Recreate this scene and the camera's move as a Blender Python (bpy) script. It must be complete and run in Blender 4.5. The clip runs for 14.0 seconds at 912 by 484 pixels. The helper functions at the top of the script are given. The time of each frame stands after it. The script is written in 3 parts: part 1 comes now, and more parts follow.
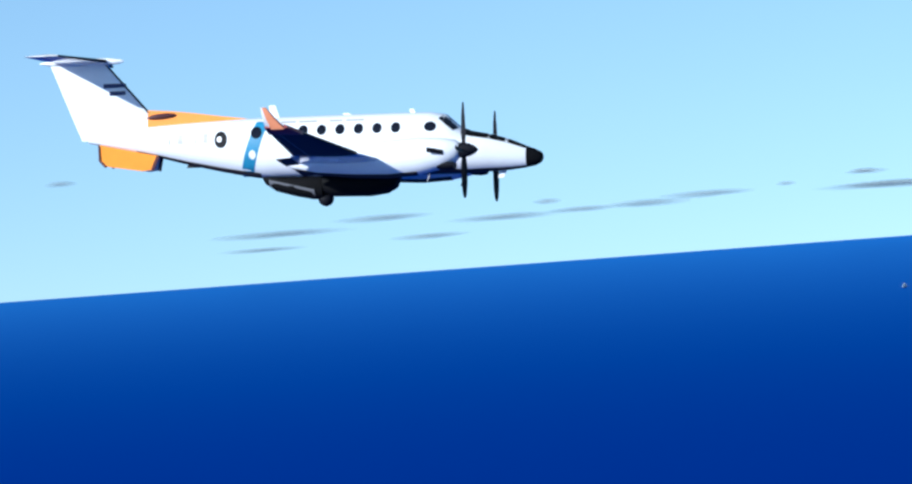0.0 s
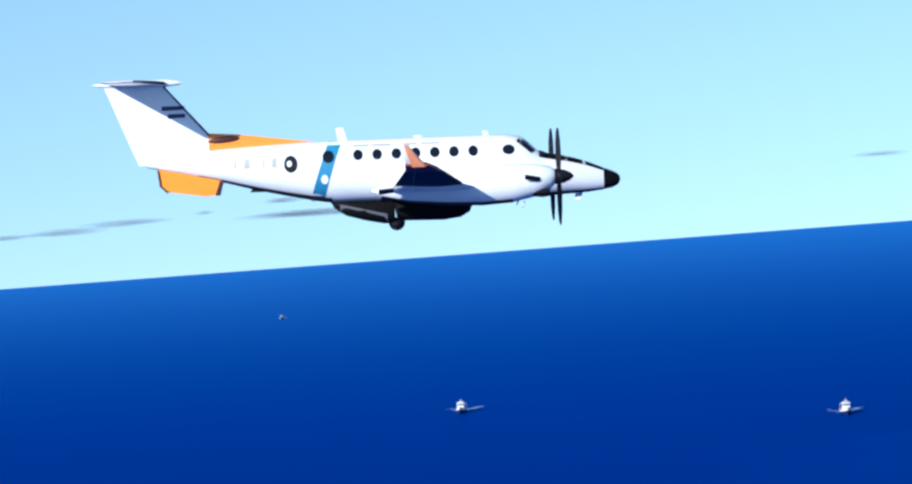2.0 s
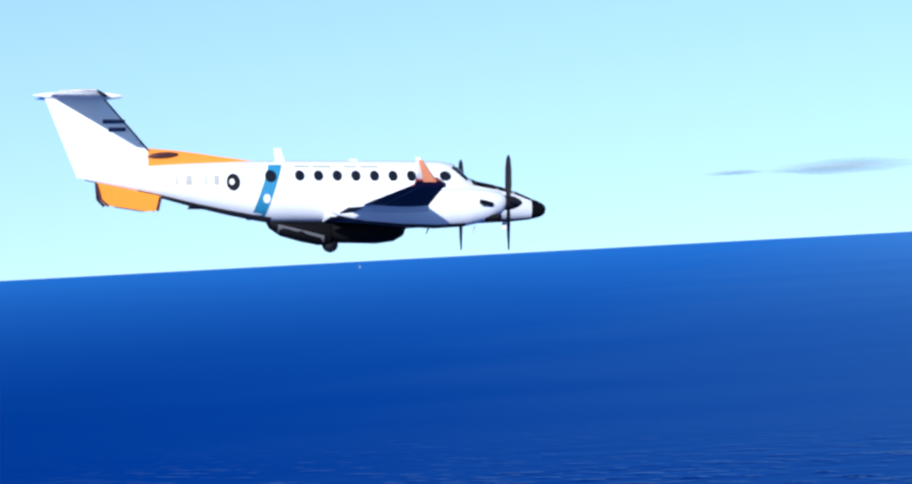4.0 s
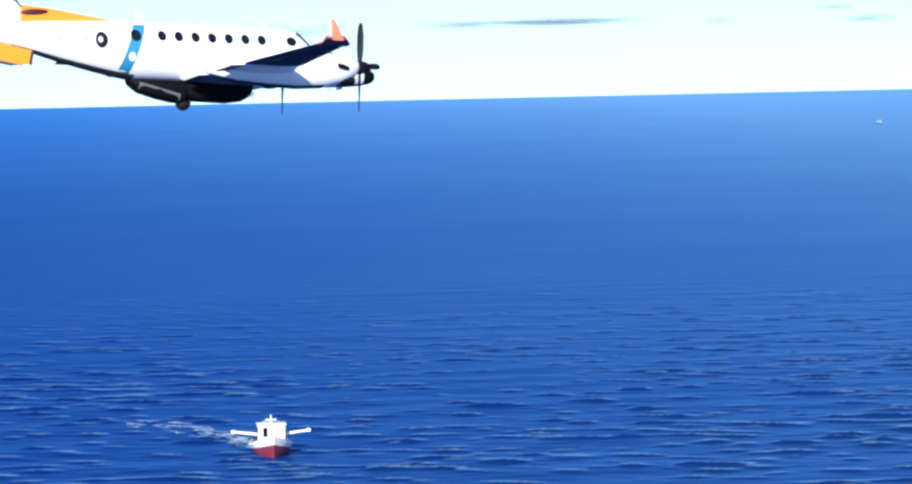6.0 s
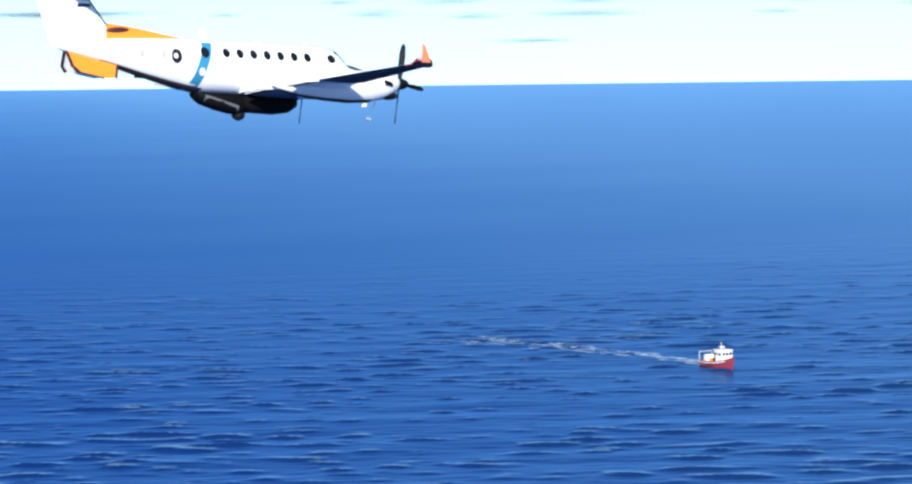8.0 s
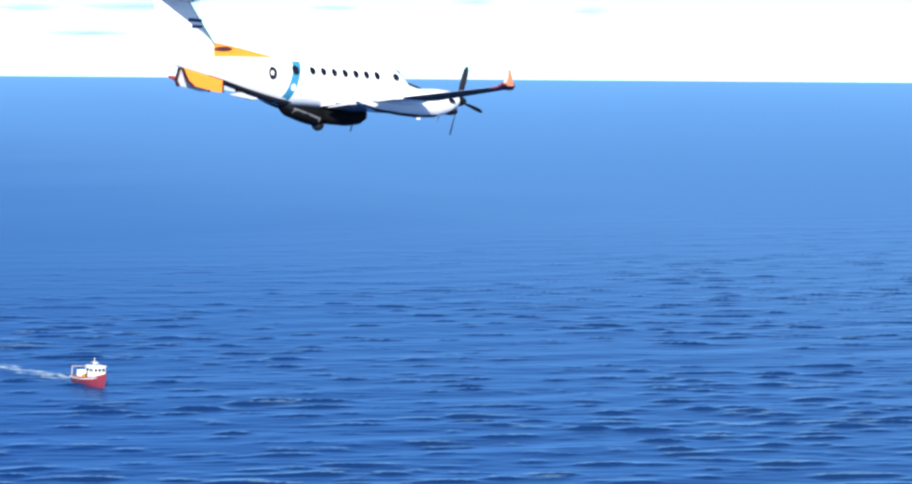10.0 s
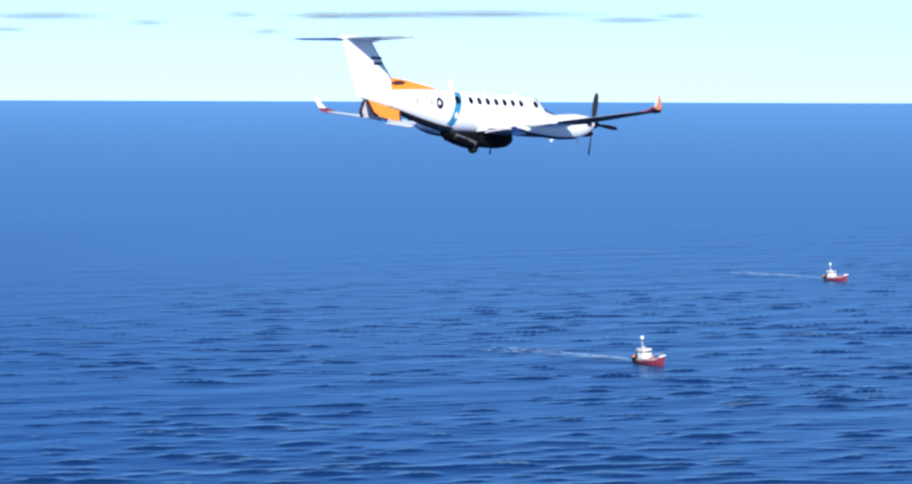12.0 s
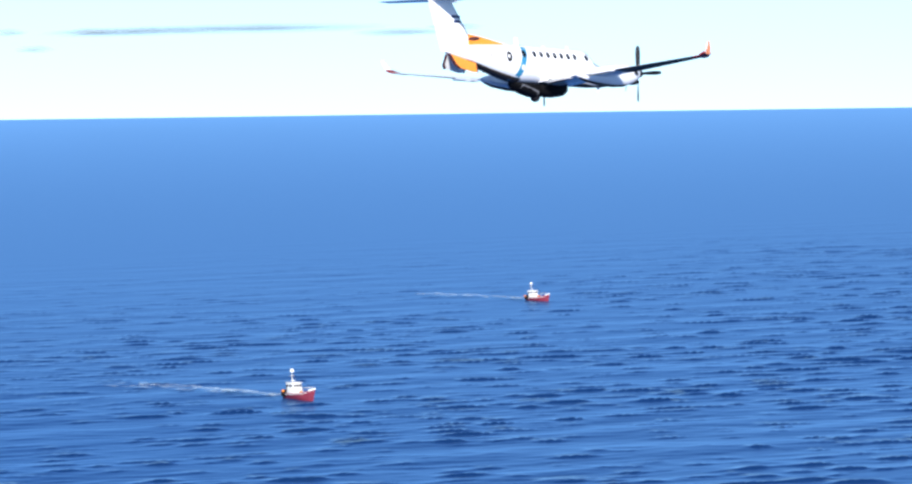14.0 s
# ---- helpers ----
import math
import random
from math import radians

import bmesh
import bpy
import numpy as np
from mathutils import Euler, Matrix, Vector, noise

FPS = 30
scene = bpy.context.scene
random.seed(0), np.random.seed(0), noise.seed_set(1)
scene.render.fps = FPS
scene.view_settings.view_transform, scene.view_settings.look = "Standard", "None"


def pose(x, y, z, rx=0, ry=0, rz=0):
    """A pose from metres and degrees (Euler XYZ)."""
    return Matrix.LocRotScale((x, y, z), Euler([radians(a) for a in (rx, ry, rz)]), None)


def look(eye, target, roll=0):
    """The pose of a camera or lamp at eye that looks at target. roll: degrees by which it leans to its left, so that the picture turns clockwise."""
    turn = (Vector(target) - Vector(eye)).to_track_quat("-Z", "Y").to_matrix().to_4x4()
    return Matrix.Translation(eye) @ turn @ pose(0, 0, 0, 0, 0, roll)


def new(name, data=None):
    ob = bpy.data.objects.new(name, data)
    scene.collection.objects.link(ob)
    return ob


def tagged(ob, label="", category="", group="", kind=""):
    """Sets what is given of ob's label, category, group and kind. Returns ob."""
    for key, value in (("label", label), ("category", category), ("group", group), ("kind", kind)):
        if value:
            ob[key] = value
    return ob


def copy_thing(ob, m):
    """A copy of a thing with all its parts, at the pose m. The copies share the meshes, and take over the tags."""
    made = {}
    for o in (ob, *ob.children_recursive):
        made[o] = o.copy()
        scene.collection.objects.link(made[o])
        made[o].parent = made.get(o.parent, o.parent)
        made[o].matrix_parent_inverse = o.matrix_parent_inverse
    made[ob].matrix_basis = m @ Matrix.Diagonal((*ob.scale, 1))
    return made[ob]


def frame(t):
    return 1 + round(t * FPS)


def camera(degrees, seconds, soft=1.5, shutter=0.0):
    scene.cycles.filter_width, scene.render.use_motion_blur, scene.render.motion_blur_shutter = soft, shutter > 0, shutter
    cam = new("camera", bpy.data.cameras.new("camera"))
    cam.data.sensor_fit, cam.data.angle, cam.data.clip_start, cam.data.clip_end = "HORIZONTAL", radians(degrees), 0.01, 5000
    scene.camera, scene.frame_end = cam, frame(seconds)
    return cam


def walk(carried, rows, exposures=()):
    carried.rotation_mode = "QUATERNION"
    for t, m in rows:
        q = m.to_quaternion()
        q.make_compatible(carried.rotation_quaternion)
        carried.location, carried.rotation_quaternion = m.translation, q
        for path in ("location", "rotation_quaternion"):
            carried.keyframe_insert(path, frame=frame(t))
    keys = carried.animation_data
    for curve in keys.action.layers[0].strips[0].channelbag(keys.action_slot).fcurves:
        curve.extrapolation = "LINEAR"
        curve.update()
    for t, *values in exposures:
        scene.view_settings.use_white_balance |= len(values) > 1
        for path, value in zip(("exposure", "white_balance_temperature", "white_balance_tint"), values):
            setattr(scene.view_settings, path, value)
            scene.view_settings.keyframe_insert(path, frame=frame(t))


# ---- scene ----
# ---- camera: held by hand at the side window of a second aircraft, 80 m over the sea ----
cam = camera(14.89, 14.0, soft=2.4)
walk(cam, [
    (0, pose(0.000, 0, 79.9700, 89.523, 4.245, 8.004)), (0.5, pose(17.247, 0, 79.9700, 89.266, 4.806, 4.481)),
    (1, pose(34.495, 0, 79.9700, 88.938, 5.915, 2.084)), (1.5, pose(51.742, 0, 79.9700, 89.332, 5.035, 0.884)),
    (2, pose(68.990, 0, 79.9700, 89.292, 4.335, -0.695)), (2.2, pose(75.889, 0, 79.9700, 89.199, 4.270, -1.574)),
    (2.7, pose(93.136, 0, 79.9700, 89.239, 3.856, -5.226)), (3.2, pose(110.383, 0, 79.9700, 89.358, 3.483, -9.495)),
    (3.75, pose(129.355, 0, 79.9700, 89.385, 3.099, -14.447)), (4.3, pose(148.328, 0, 79.9700, 89.091, 2.724, -19.176)),
    (4.5, pose(155.227, 0, 79.9700, 88.797, 2.097, -20.802)), (5, pose(172.474, 0, 79.9700, 87.471, 2.292, -24.525)),
    (5.5, pose(189.721, 0, 79.9700, 86.790, 1.174, -27.512)), (6, pose(206.969, 0, 79.9700, 86.736, 1.266, -28.996)),
    (6.5, pose(224.216, 0, 79.9800, 87.705, 0.708, -30.489)), (7, pose(241.463, 0, 80.0000, 88.261, 0.506, -32.810)),
    (7.5, pose(258.711, 0, 80.0040, 87.719, 0.399, -35.163)), (8, pose(275.958, 0, 80.0000, 86.509, 0.685, -36.371)),
    (8.5, pose(293.206, 0, 80.0000, 85.715, 0.121, -38.509)), (9, pose(310.453, 0, 80.0000, 85.934, -0.460, -40.456)),
    (9.2, pose(317.352, 0, 79.9900, 86.170, -0.496, -40.753)), (9.7, pose(334.599, 0, 79.9817, 86.341, -0.498, -42.146)),
    (10.2, pose(351.847, 0, 79.9733, 86.466, -0.355, -43.481)), (10.75, pose(370.819, 0, 79.9642, 86.574, -0.153, -44.886)),
    (11.3, pose(389.791, 0, 79.9550, 86.678, -0.040, -46.230)), (11.5, pose(396.690, 0, 79.9550, 86.661, 0.036, -46.715)),
    (12, pose(413.937, 0, 79.9550, 86.782, -0.195, -47.674)), (12.5, pose(431.185, 0, 79.9858, 87.312, -0.408, -48.688)),
    (13, pose(448.432, 0, 79.9925, 87.745, -0.433, -49.665)), (13.5, pose(465.680, 0, 79.9650, 86.898, 0.044, -49.876)),
    (14, pose(482.927, 0, 79.9550, 86.976, 0.788, -50.825)),
], exposures=[(0, 0.46, 5500, 3), (2.2, 0.47, 5500, 5), (4.5, 0.42, 5650, 9), (5.0, 0.63, 5700, 9), (5.5, 0.82, 6000, 8), (6.0, 0.82, 6000, 8), (6.5, 0.66, 5700, 6), (7.5, 0.60, 5700, 6),
              (8.5, 1.08, 6500, 7), (9.2, 1.2, 6450, 6), (11.3, 0.47, 5800, 9), (12.0, 0.57, 5850, 10), (13.5, 0.69, 6000, 10), (14.0, 0.78, 6050, 10)])

# ---- daylight: a low sun behind the camera, clear sky ----
SUN = Vector((-2.6, -2.8, 1.6)).normalized()
world = bpy.data.worlds.new("sky")
scene.world = world
world.use_nodes = True
wn, wl = world.node_tree.nodes, world.node_tree.links
sky = wn.new("ShaderNodeTexSky")
sky.sky_type, sky.sun_disc = "NISHITA", False
sky.sun_elevation, sky.sun_rotation = math.asin(SUN.z), math.atan2(SUN.x, SUN.y)
sky.air_density, sky.dust_density, sky.ozone_density = 1.0, 0.4, 2.0
sky_at, sky_lift = wn.new("ShaderNodeTexCoord"), wn.new("ShaderNodeVectorMath")
sky_lift.operation, sky_lift.inputs[1].default_value = "ADD", (0, 0, 0.12)   # the sea's far rim lies a degree under the level
wl.new(sky_at.outputs["Generated"], sky_lift.inputs[0])
wl.new(sky_lift.outputs[0], sky.inputs["Vector"])
wl.new(sky.outputs[0], wn["Background"].inputs["Color"])
wn["Background"].inputs["Strength"].default_value = 0.115
sun_lamp = bpy.data.lights.new("sun", "SUN")
sun_lamp.energy, sun_lamp.angle, sun_lamp.color = 5.0, radians(0.5), (1.0, 0.93, 0.84)
new("sun", sun_lamp).matrix_world = look((0, 0, 300), Vector((0, 0, 300)) - SUN)


# ---- materials ----
def nodes_of(name):
    m = bpy.data.materials.new(name)
    m.use_nodes = True
    return m, m.node_tree.nodes, m.node_tree.links, m.node_tree.nodes["Principled BSDF"]


def paint(name, colour, rough=0.4, metal=0.0, spread=0.12, scale=2.0, bump=0.0, coat=0.0, gloss=0.5):
    """A surface with broad stains and fine grain of its own colour."""
    m, n, l, b = nodes_of(name)
    at = n.new("ShaderNodeTexCoord")
    big, fine = n.new("ShaderNodeTexNoise"), n.new("ShaderNodeTexNoise")
    big.inputs["Scale"].default_value, fine.inputs["Scale"].default_value = scale, scale * 14
    big.inputs["Detail"].default_value = 4
    mix, ramp = n.new("ShaderNodeMath"), n.new("ShaderNodeValToRGB")
    mix.operation = "MULTIPLY"
    for t in (big, fine):
        l.new(at.outputs["Object"], t.inputs["Vector"])
    l.new(big.outputs["Fac"], mix.inputs[0]), l.new(fine.outputs["Fac"], mix.inputs[1])
    ramp.color_ramp.elements[0].position, ramp.color_ramp.elements[1].position = 0.12, 0.4
    ramp.color_ramp.elements[0].color = (*[c * (1 - spread) for c in colour], 1)
    ramp.color_ramp.elements[1].color = (*colour, 1)
    l.new(mix.outputs[0], ramp.inputs["Fac"]), l.new(ramp.outputs["Color"], b.inputs["Base Color"])
    b.inputs["Roughness"].default_value, b.inputs["Metallic"].default_value = rough, metal
    b.inputs["Coat Weight"].default_value, b.inputs["Specular IOR Level"].default_value = coat, gloss
    if bump:
        bp = n.new("ShaderNodeBump")
        bp.inputs["Strength"].default_value, bp.inputs["Distance"].default_value = bump, 0.02
        l.new(fine.outputs["Fac"], bp.inputs["Height"]), l.new(bp.outputs[0], b.inputs["Normal"])
    return m


WHITE = paint("white_aircraft_paint", (0.80, 0.80, 0.81), 0.32, spread=0.06, coat=0.3)
ORANGE = paint("orange_paint", (0.82, 0.26, 0.02), 0.38, spread=0.1)
WINGLET = paint("orange_red_paint", (0.80, 0.29, 0.14), 0.4, spread=0.1)
TIP_RED = paint("dark_signal_red_paint", (0.24, 0.022, 0.018), 0.45)
MAROON = paint("dark_red_rubber", (0.055, 0.008, 0.014), 0.6)
BLACK = paint("black_radome", (0.004, 0.004, 0.005), 0.7, spread=0.3, gloss=0.1)
DARK = paint("dark_rubber_boot", (0.010, 0.010, 0.014), 0.6, spread=0.3, gloss=0.15)
STEEL = paint("dull_steel", (0.22, 0.22, 0.23), 0.4, 0.8)
GREY = paint("grey_lettering", (0.40, 0.38, 0.36), 0.5)
BELLY = paint("pale_underside_paint", (0.74, 0.71, 0.66), 0.22, spread=0.12, coat=1.0)
FAIRING = paint("mid_grey_fairing_paint", (0.13, 0.13, 0.14), 0.5)
UNDER_SHADE = paint("underside_shade_paint", (0.062, 0.050, 0.042), 0.6, gloss=0.15)
BLUE = paint("sky_blue_paint", (0.04, 0.24, 0.42), 0.4, spread=0.35)
NAVY = paint("dark_blue_paint", (0.01, 0.02, 0.09), 0.4)
GLASS = paint("dark_cabin_glass", (0.008, 0.009, 0.016), 0.08, spread=0.4)
HULL_RED = paint("red_hull_paint", (0.23, 0.03, 0.055), 0.5, spread=0.35, scale=0.8)
HULL_WHITE = paint("white_hull_paint", (0.78, 0.78, 0.76), 0.45, spread=0.2, scale=0.8)
HAZE_WHITE = paint("haze_blue_paint", (0.26, 0.36, 0.44), 0.6, spread=0.3)
DECK = paint("worn_orange_deck", (0.42, 0.12, 0.05), 0.7, spread=0.4, bump=0.3)
TAN = paint("buff_mast_paint", (0.55, 0.50, 0.42), 0.5)
CABIN = paint("charcoal_cabin_lining", (0.001, 0.001, 0.001), 1.0, spread=0.3, bump=0.2, gloss=0.02)


def sea_material():
    """Deep blue water: light from within it, sky on its facets, and gloss added as haze towards the far rim."""
    m, n, l, b = nodes_of("sea_water")
    n.remove(b)

    def calc(operation, first, second=None, third=None):
        node = n.new("ShaderNodeMath")
        node.operation = operation
        for socket, value in zip(node.inputs, (first, second, third)):
            if isinstance(value, (int, float)):
                socket.default_value = value
            elif value is not None:
                l.new(value, socket)
        return node.outputs[0]

    def cloudy(scale, detail):
        node = n.new("ShaderNodeTexNoise")
        node.inputs["Scale"].default_value, node.inputs["Detail"].default_value = scale, detail
        l.new(stretch.outputs[0], node.inputs["Vector"])
        return node.outputs["Fac"]

    at, stretch, apart = n.new("ShaderNodeTexCoord"), n.new("ShaderNodeMapping"), n.new("ShaderNodeSeparateXYZ")
    stretch.inputs["Scale"].default_value, stretch.inputs["Rotation"].default_value = (0.6, 1.0, 1.0), (0, 0, radians(40))
    l.new(at.outputs["Object"], stretch.inputs["Vector"]), l.new(at.outputs["Object"], apart.inputs[0])
    # fine ripples on the facets
    ripple = n.new("ShaderNodeBump")
    ripple.inputs["Strength"].default_value, ripple.inputs["Distance"].default_value = RIPPLE
    l.new(cloudy(0.5, 2), ripple.inputs["Height"])
    # brightening along the flight is painted by place: dark west, paler east, slantwise, patchy
    brighten = calc("MULTIPLY_ADD", calc("MULTIPLY_ADD", apart.outputs["Y"], -0.45, apart.outputs["X"]), 1 / 1000, calc("MULTIPLY_ADD", cloudy(0.006, 3), 0.2, 0.05))
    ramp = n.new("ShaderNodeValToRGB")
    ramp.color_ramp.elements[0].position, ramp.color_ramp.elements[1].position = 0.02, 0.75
    ramp.color_ramp.elements[0].color, ramp.color_ramp.elements[1].color = (*SEA_DARK, 1), (*SEA_BRIGHT, 1)
    l.new(brighten, ramp.inputs["Fac"])
    # pale streaks: foam, and light on wave backs, painted into the water colour
    crest, foam = n.new("ShaderNodeAttribute"), n.new("ShaderNodeMix")
    crest.attribute_name, foam.data_type = "crest", "RGBA"
    foam.inputs["B"].default_value = (*FOAM_LIGHT, 1)
    l.new(crest.outputs["Fac"], foam.inputs["Factor"]), l.new(ramp.outputs["Color"], foam.inputs["A"])
    body, gloss, mix, level = n.new("ShaderNodeBsdfDiffuse"), n.new("ShaderNodeBsdfGlossy"), n.new("ShaderNodeMixShader"), n.new("ShaderNodeCombineXYZ")
    level.inputs["Z"].default_value = 1                    # light from within the water does not follow the facets
    l.new(level.outputs[0], body.inputs["Normal"]), l.new(foam.outputs["Result"], body.inputs["Color"])
    gloss.inputs["Roughness"].default_value = 0.28
    facet, sheet = n.new("ShaderNodeFresnel"), n.new("ShaderNodeFresnel")
    for node in (facet, sheet):
        node.inputs["IOR"].default_value = 1.33
    l.new(ripple.outputs[0], gloss.inputs["Normal"]), l.new(ripple.outputs[0], facet.inputs["Normal"]), l.new(level.outputs[0], sheet.inputs["Normal"])
    gloss_gain = n.new("ShaderNodeMapRange")                     # the gloss gets the same painted brightening: weak west, strong east
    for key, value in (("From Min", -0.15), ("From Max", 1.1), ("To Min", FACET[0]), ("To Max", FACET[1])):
        gloss_gain.inputs[key].default_value = value
    l.new(brighten, gloss_gain.inputs["Value"])
    near = calc("MULTIPLY", calc("MULTIPLY", calc("POWER", facet.outputs[0], 1.4), calc("SUBTRACT", 1.0, sheet.outputs[0])), gloss_gain.outputs[0])
    far = calc("MULTIPLY", calc("POWER", sheet.outputs[0], SHEET[1]), SHEET[0])
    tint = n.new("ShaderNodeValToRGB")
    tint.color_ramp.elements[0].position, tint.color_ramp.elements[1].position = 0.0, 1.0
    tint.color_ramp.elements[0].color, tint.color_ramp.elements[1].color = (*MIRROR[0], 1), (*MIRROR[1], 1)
    l.new(brighten, tint.inputs["Fac"]), l.new(tint.outputs["Color"], gloss.inputs["Color"])
    l.new(calc("MINIMUM", calc("ADD", near, far), 1.0), mix.inputs[0])
    l.new(body.outputs[0], mix.inputs[1]), l.new(gloss.outputs[0], mix.inputs[2])
    l.new(mix.outputs[0], n["Material Output"].inputs["Surface"])
    return m


SEA_DARK, SEA_BRIGHT, FOAM_LIGHT, MIRROR = (0.0004, 0.020, 0.20), (0.013, 0.050, 0.17), (0.20, 0.36, 0.50), ((0.13, 0.44, 0.95), (0.44, 0.68, 0.94))
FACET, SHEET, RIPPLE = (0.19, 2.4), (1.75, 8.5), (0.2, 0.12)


def foam_material():
    m, n, l, b = nodes_of("wake_foam")
    at, noise_tex, ramp = n.new("ShaderNodeTexCoord"), n.new("ShaderNodeTexNoise"), n.new("ShaderNodeValToRGB")
    noise_tex.inputs["Scale"].default_value, noise_tex.inputs["Detail"].default_value = 0.5, 6
    l.new(at.outputs["Object"], noise_tex.inputs["Vector"]), l.new(noise_tex.outputs["Fac"], ramp.inputs["Fac"])
    ramp.color_ramp.elements[0].position, ramp.color_ramp.elements[1].position = 0.42, 0.75
    ramp.color_ramp.elements[1].color = (0.6, 0.6, 0.6, 1)
    l.new(ramp.outputs["Color"], b.inputs["Alpha"])
    b.inputs["Base Color"].default_value, b.inputs["Roughness"].default_value = (0.58, 0.72, 0.84, 1), 0.8
    return m


def cloud_material():
    """Thin grey cloud: uneven and open towards the rim of its own lump."""
    m, n, l, b = nodes_of("thin_cloud")
    at, place, length = n.new("ShaderNodeTexCoord"), n.new("ShaderNodeMapping"), n.new("ShaderNodeVectorMath")
    place.inputs["Location"].default_value, place.inputs["Scale"].default_value = (-1, 0, -1), (2, 0, 2)
    l.new(at.outputs["Generated"], place.inputs["Vector"]), l.new(place.outputs[0], length.inputs[0])
    length.operation = "LENGTH"
    grain, body, ramp = n.new("ShaderNodeTexNoise"), n.new("ShaderNodeMath"), n.new("ShaderNodeMapRange")
    grain.inputs["Scale"].default_value, grain.inputs["Detail"].default_value = 0.012, 4
    stretch = n.new("ShaderNodeMapping")
    stretch.inputs["Scale"].default_value = (0.6, 0.6, 5)
    l.new(at.outputs["Object"], stretch.inputs["Vector"]), l.new(stretch.outputs[0], grain.inputs["Vector"])
    body.operation = "SUBTRACT"
    l.new(grain.outputs["Fac"], body.inputs[0]), l.new(length.outputs["Value"], body.inputs[1])
    ramp.inputs["From Min"].default_value, ramp.inputs["From Max"].default_value = -0.4, 0.45
    ramp.inputs["To Max"].default_value = 0.45
    l.new(body.outputs[0], ramp.inputs["Value"]), l.new(ramp.outputs[0], b.inputs["Alpha"])
    b.inputs["Base Color"].default_value, b.inputs["Roughness"].default_value = (0.24, 0.28, 0.30, 1), 1.0
    b.inputs["Specular IOR Level"].default_value = 0
    return m


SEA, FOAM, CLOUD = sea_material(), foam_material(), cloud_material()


# ---- mesh helpers ----
def mesh_object(name, bm, material, smooth=True):
    bmesh.ops.recalc_face_normals(bm, faces=bm.faces)
    me = bpy.data.meshes.new(name)
    bm.to_mesh(me)
    bm.free()
    me.materials.append(material)
    if smooth:
        me.shade_smooth()
        me.set_sharp_from_angle(angle=radians(42))
    return new(name, me)


def part(name, bm, material, parent, label="", smooth=True):
    ob = mesh_object(name, bm, material, smooth)
    ob.parent = parent
    return tagged(ob, label=label)


def loft(rings, caps=True):
    """Skin over rings of points, each ring with as many points as the others."""
    bm = bmesh.new()
    rows = [[bm.verts.new(p) for p in r] for r in rings]
    n = len(rows[0])
    for a, b in zip(rows, rows[1:]):
        for i in range(n):
            bm.faces.new((a[i], a[(i + 1) % n], b[(i + 1) % n], b[i]))
    if caps:
        bm.faces.new(rows[0]), bm.faces.new(rows[-1])
    return bm


def box(x0, x1, y0, y1, z0, z1, bevel=0.0):
    bm = bmesh.new()
    bmesh.ops.create_cube(bm, size=1, matrix=Matrix.Translation(((x0 + x1) / 2, (y0 + y1) / 2, (z0 + z1) / 2)) @ Matrix.Diagonal((x1 - x0, y1 - y0, z1 - z0, 1)))
    if bevel:
        bmesh.ops.bevel(bm, geom=bm.edges[:], offset=bevel, segments=2, affect="EDGES", profile=0.5)
    return bm


def rod(p, q, r0, r1=None, n=8):
    p, q = Vector(p), Vector(q)
    turn = (q - p).to_track_quat("Z", "Y").to_matrix()
    ring = lambda c, r: [c + turn @ Vector((r * math.cos(a), r * math.sin(a), 0)) for a in (2 * math.pi * i / n for i in range(n))]
    return loft([ring(p, r0), ring(q, r0 if r1 is None else r1)])


def plate(outline, thick, axis="y", at=0.0):
    """A flat plate with the outline in the x-z plane (axis y) or the x-y plane (axis z), with bevelled rims."""
    put = (lambda a, b, c: (a, c, b)) if axis == "y" else (lambda a, b, c: (a, b, c))
    mid = (sum(p[0] for p in outline) / len(outline), sum(p[1] for p in outline) / len(outline))
    shrink = lambda k: [(mid[0] + (a - mid[0]) * k, mid[1] + (b - mid[1]) * k) for a, b in outline]
    rings = []
    for k, c in ((0.94, -thick / 2), (1.0, -thick / 6), (1.0, thick / 6), (0.94, thick / 2)):
        rings.append([put(a, b, at + c) for a, b in shrink(k)])
    return loft(rings)


# ---- the sea: one sheet to the horizon, with waves where it lies near ----
def random_field(n, step, along, across, toward, seed, trough=0.0):
    """A square of random heights of unit spread that repeats without a seam, n x n points, step metres apart: lumps of those lengths along and across the wind."""
    rng = np.random.RandomState(seed)
    k = 2 * math.pi * np.fft.fftfreq(n, step)
    kx, ky = np.meshgrid(k, k)
    with_wind, over_wind = kx * math.cos(toward) + ky * math.sin(toward), ky * math.cos(toward) - kx * math.sin(toward)
    power = np.exp(-((with_wind * along) ** 2 + (over_wind * across) ** 2) / 2) * np.abs(with_wind) ** trough
    power[0, 0] = 0
    field = np.fft.ifft2(np.fft.fft2(rng.normal(size=(n, n))) * power).real
    return field / field.std()


def sampled(field, step, X, Y):
    n = len(field)
    u, v = (X / step) % n, (Y / step) % n
    i, j = np.floor(u).astype(int), np.floor(v).astype(int)
    a, b = u - i, v - j
    i, j, i1, j1 = i % n, j % n, (i + 1) % n, (j + 1) % n
    return (field[j, i] * (1 - a) + field[j, i1] * a) * (1 - b) + (field[j1, i] * (1 - a) + field[j1, i1] * a) * b


def build_sea():
    def spaced(start, fine, slope, stop, grow):
        """Distances from start: steps of fine, widening with slope up to stop, then by the factor grow to the rim."""
        out, d = [start], fine
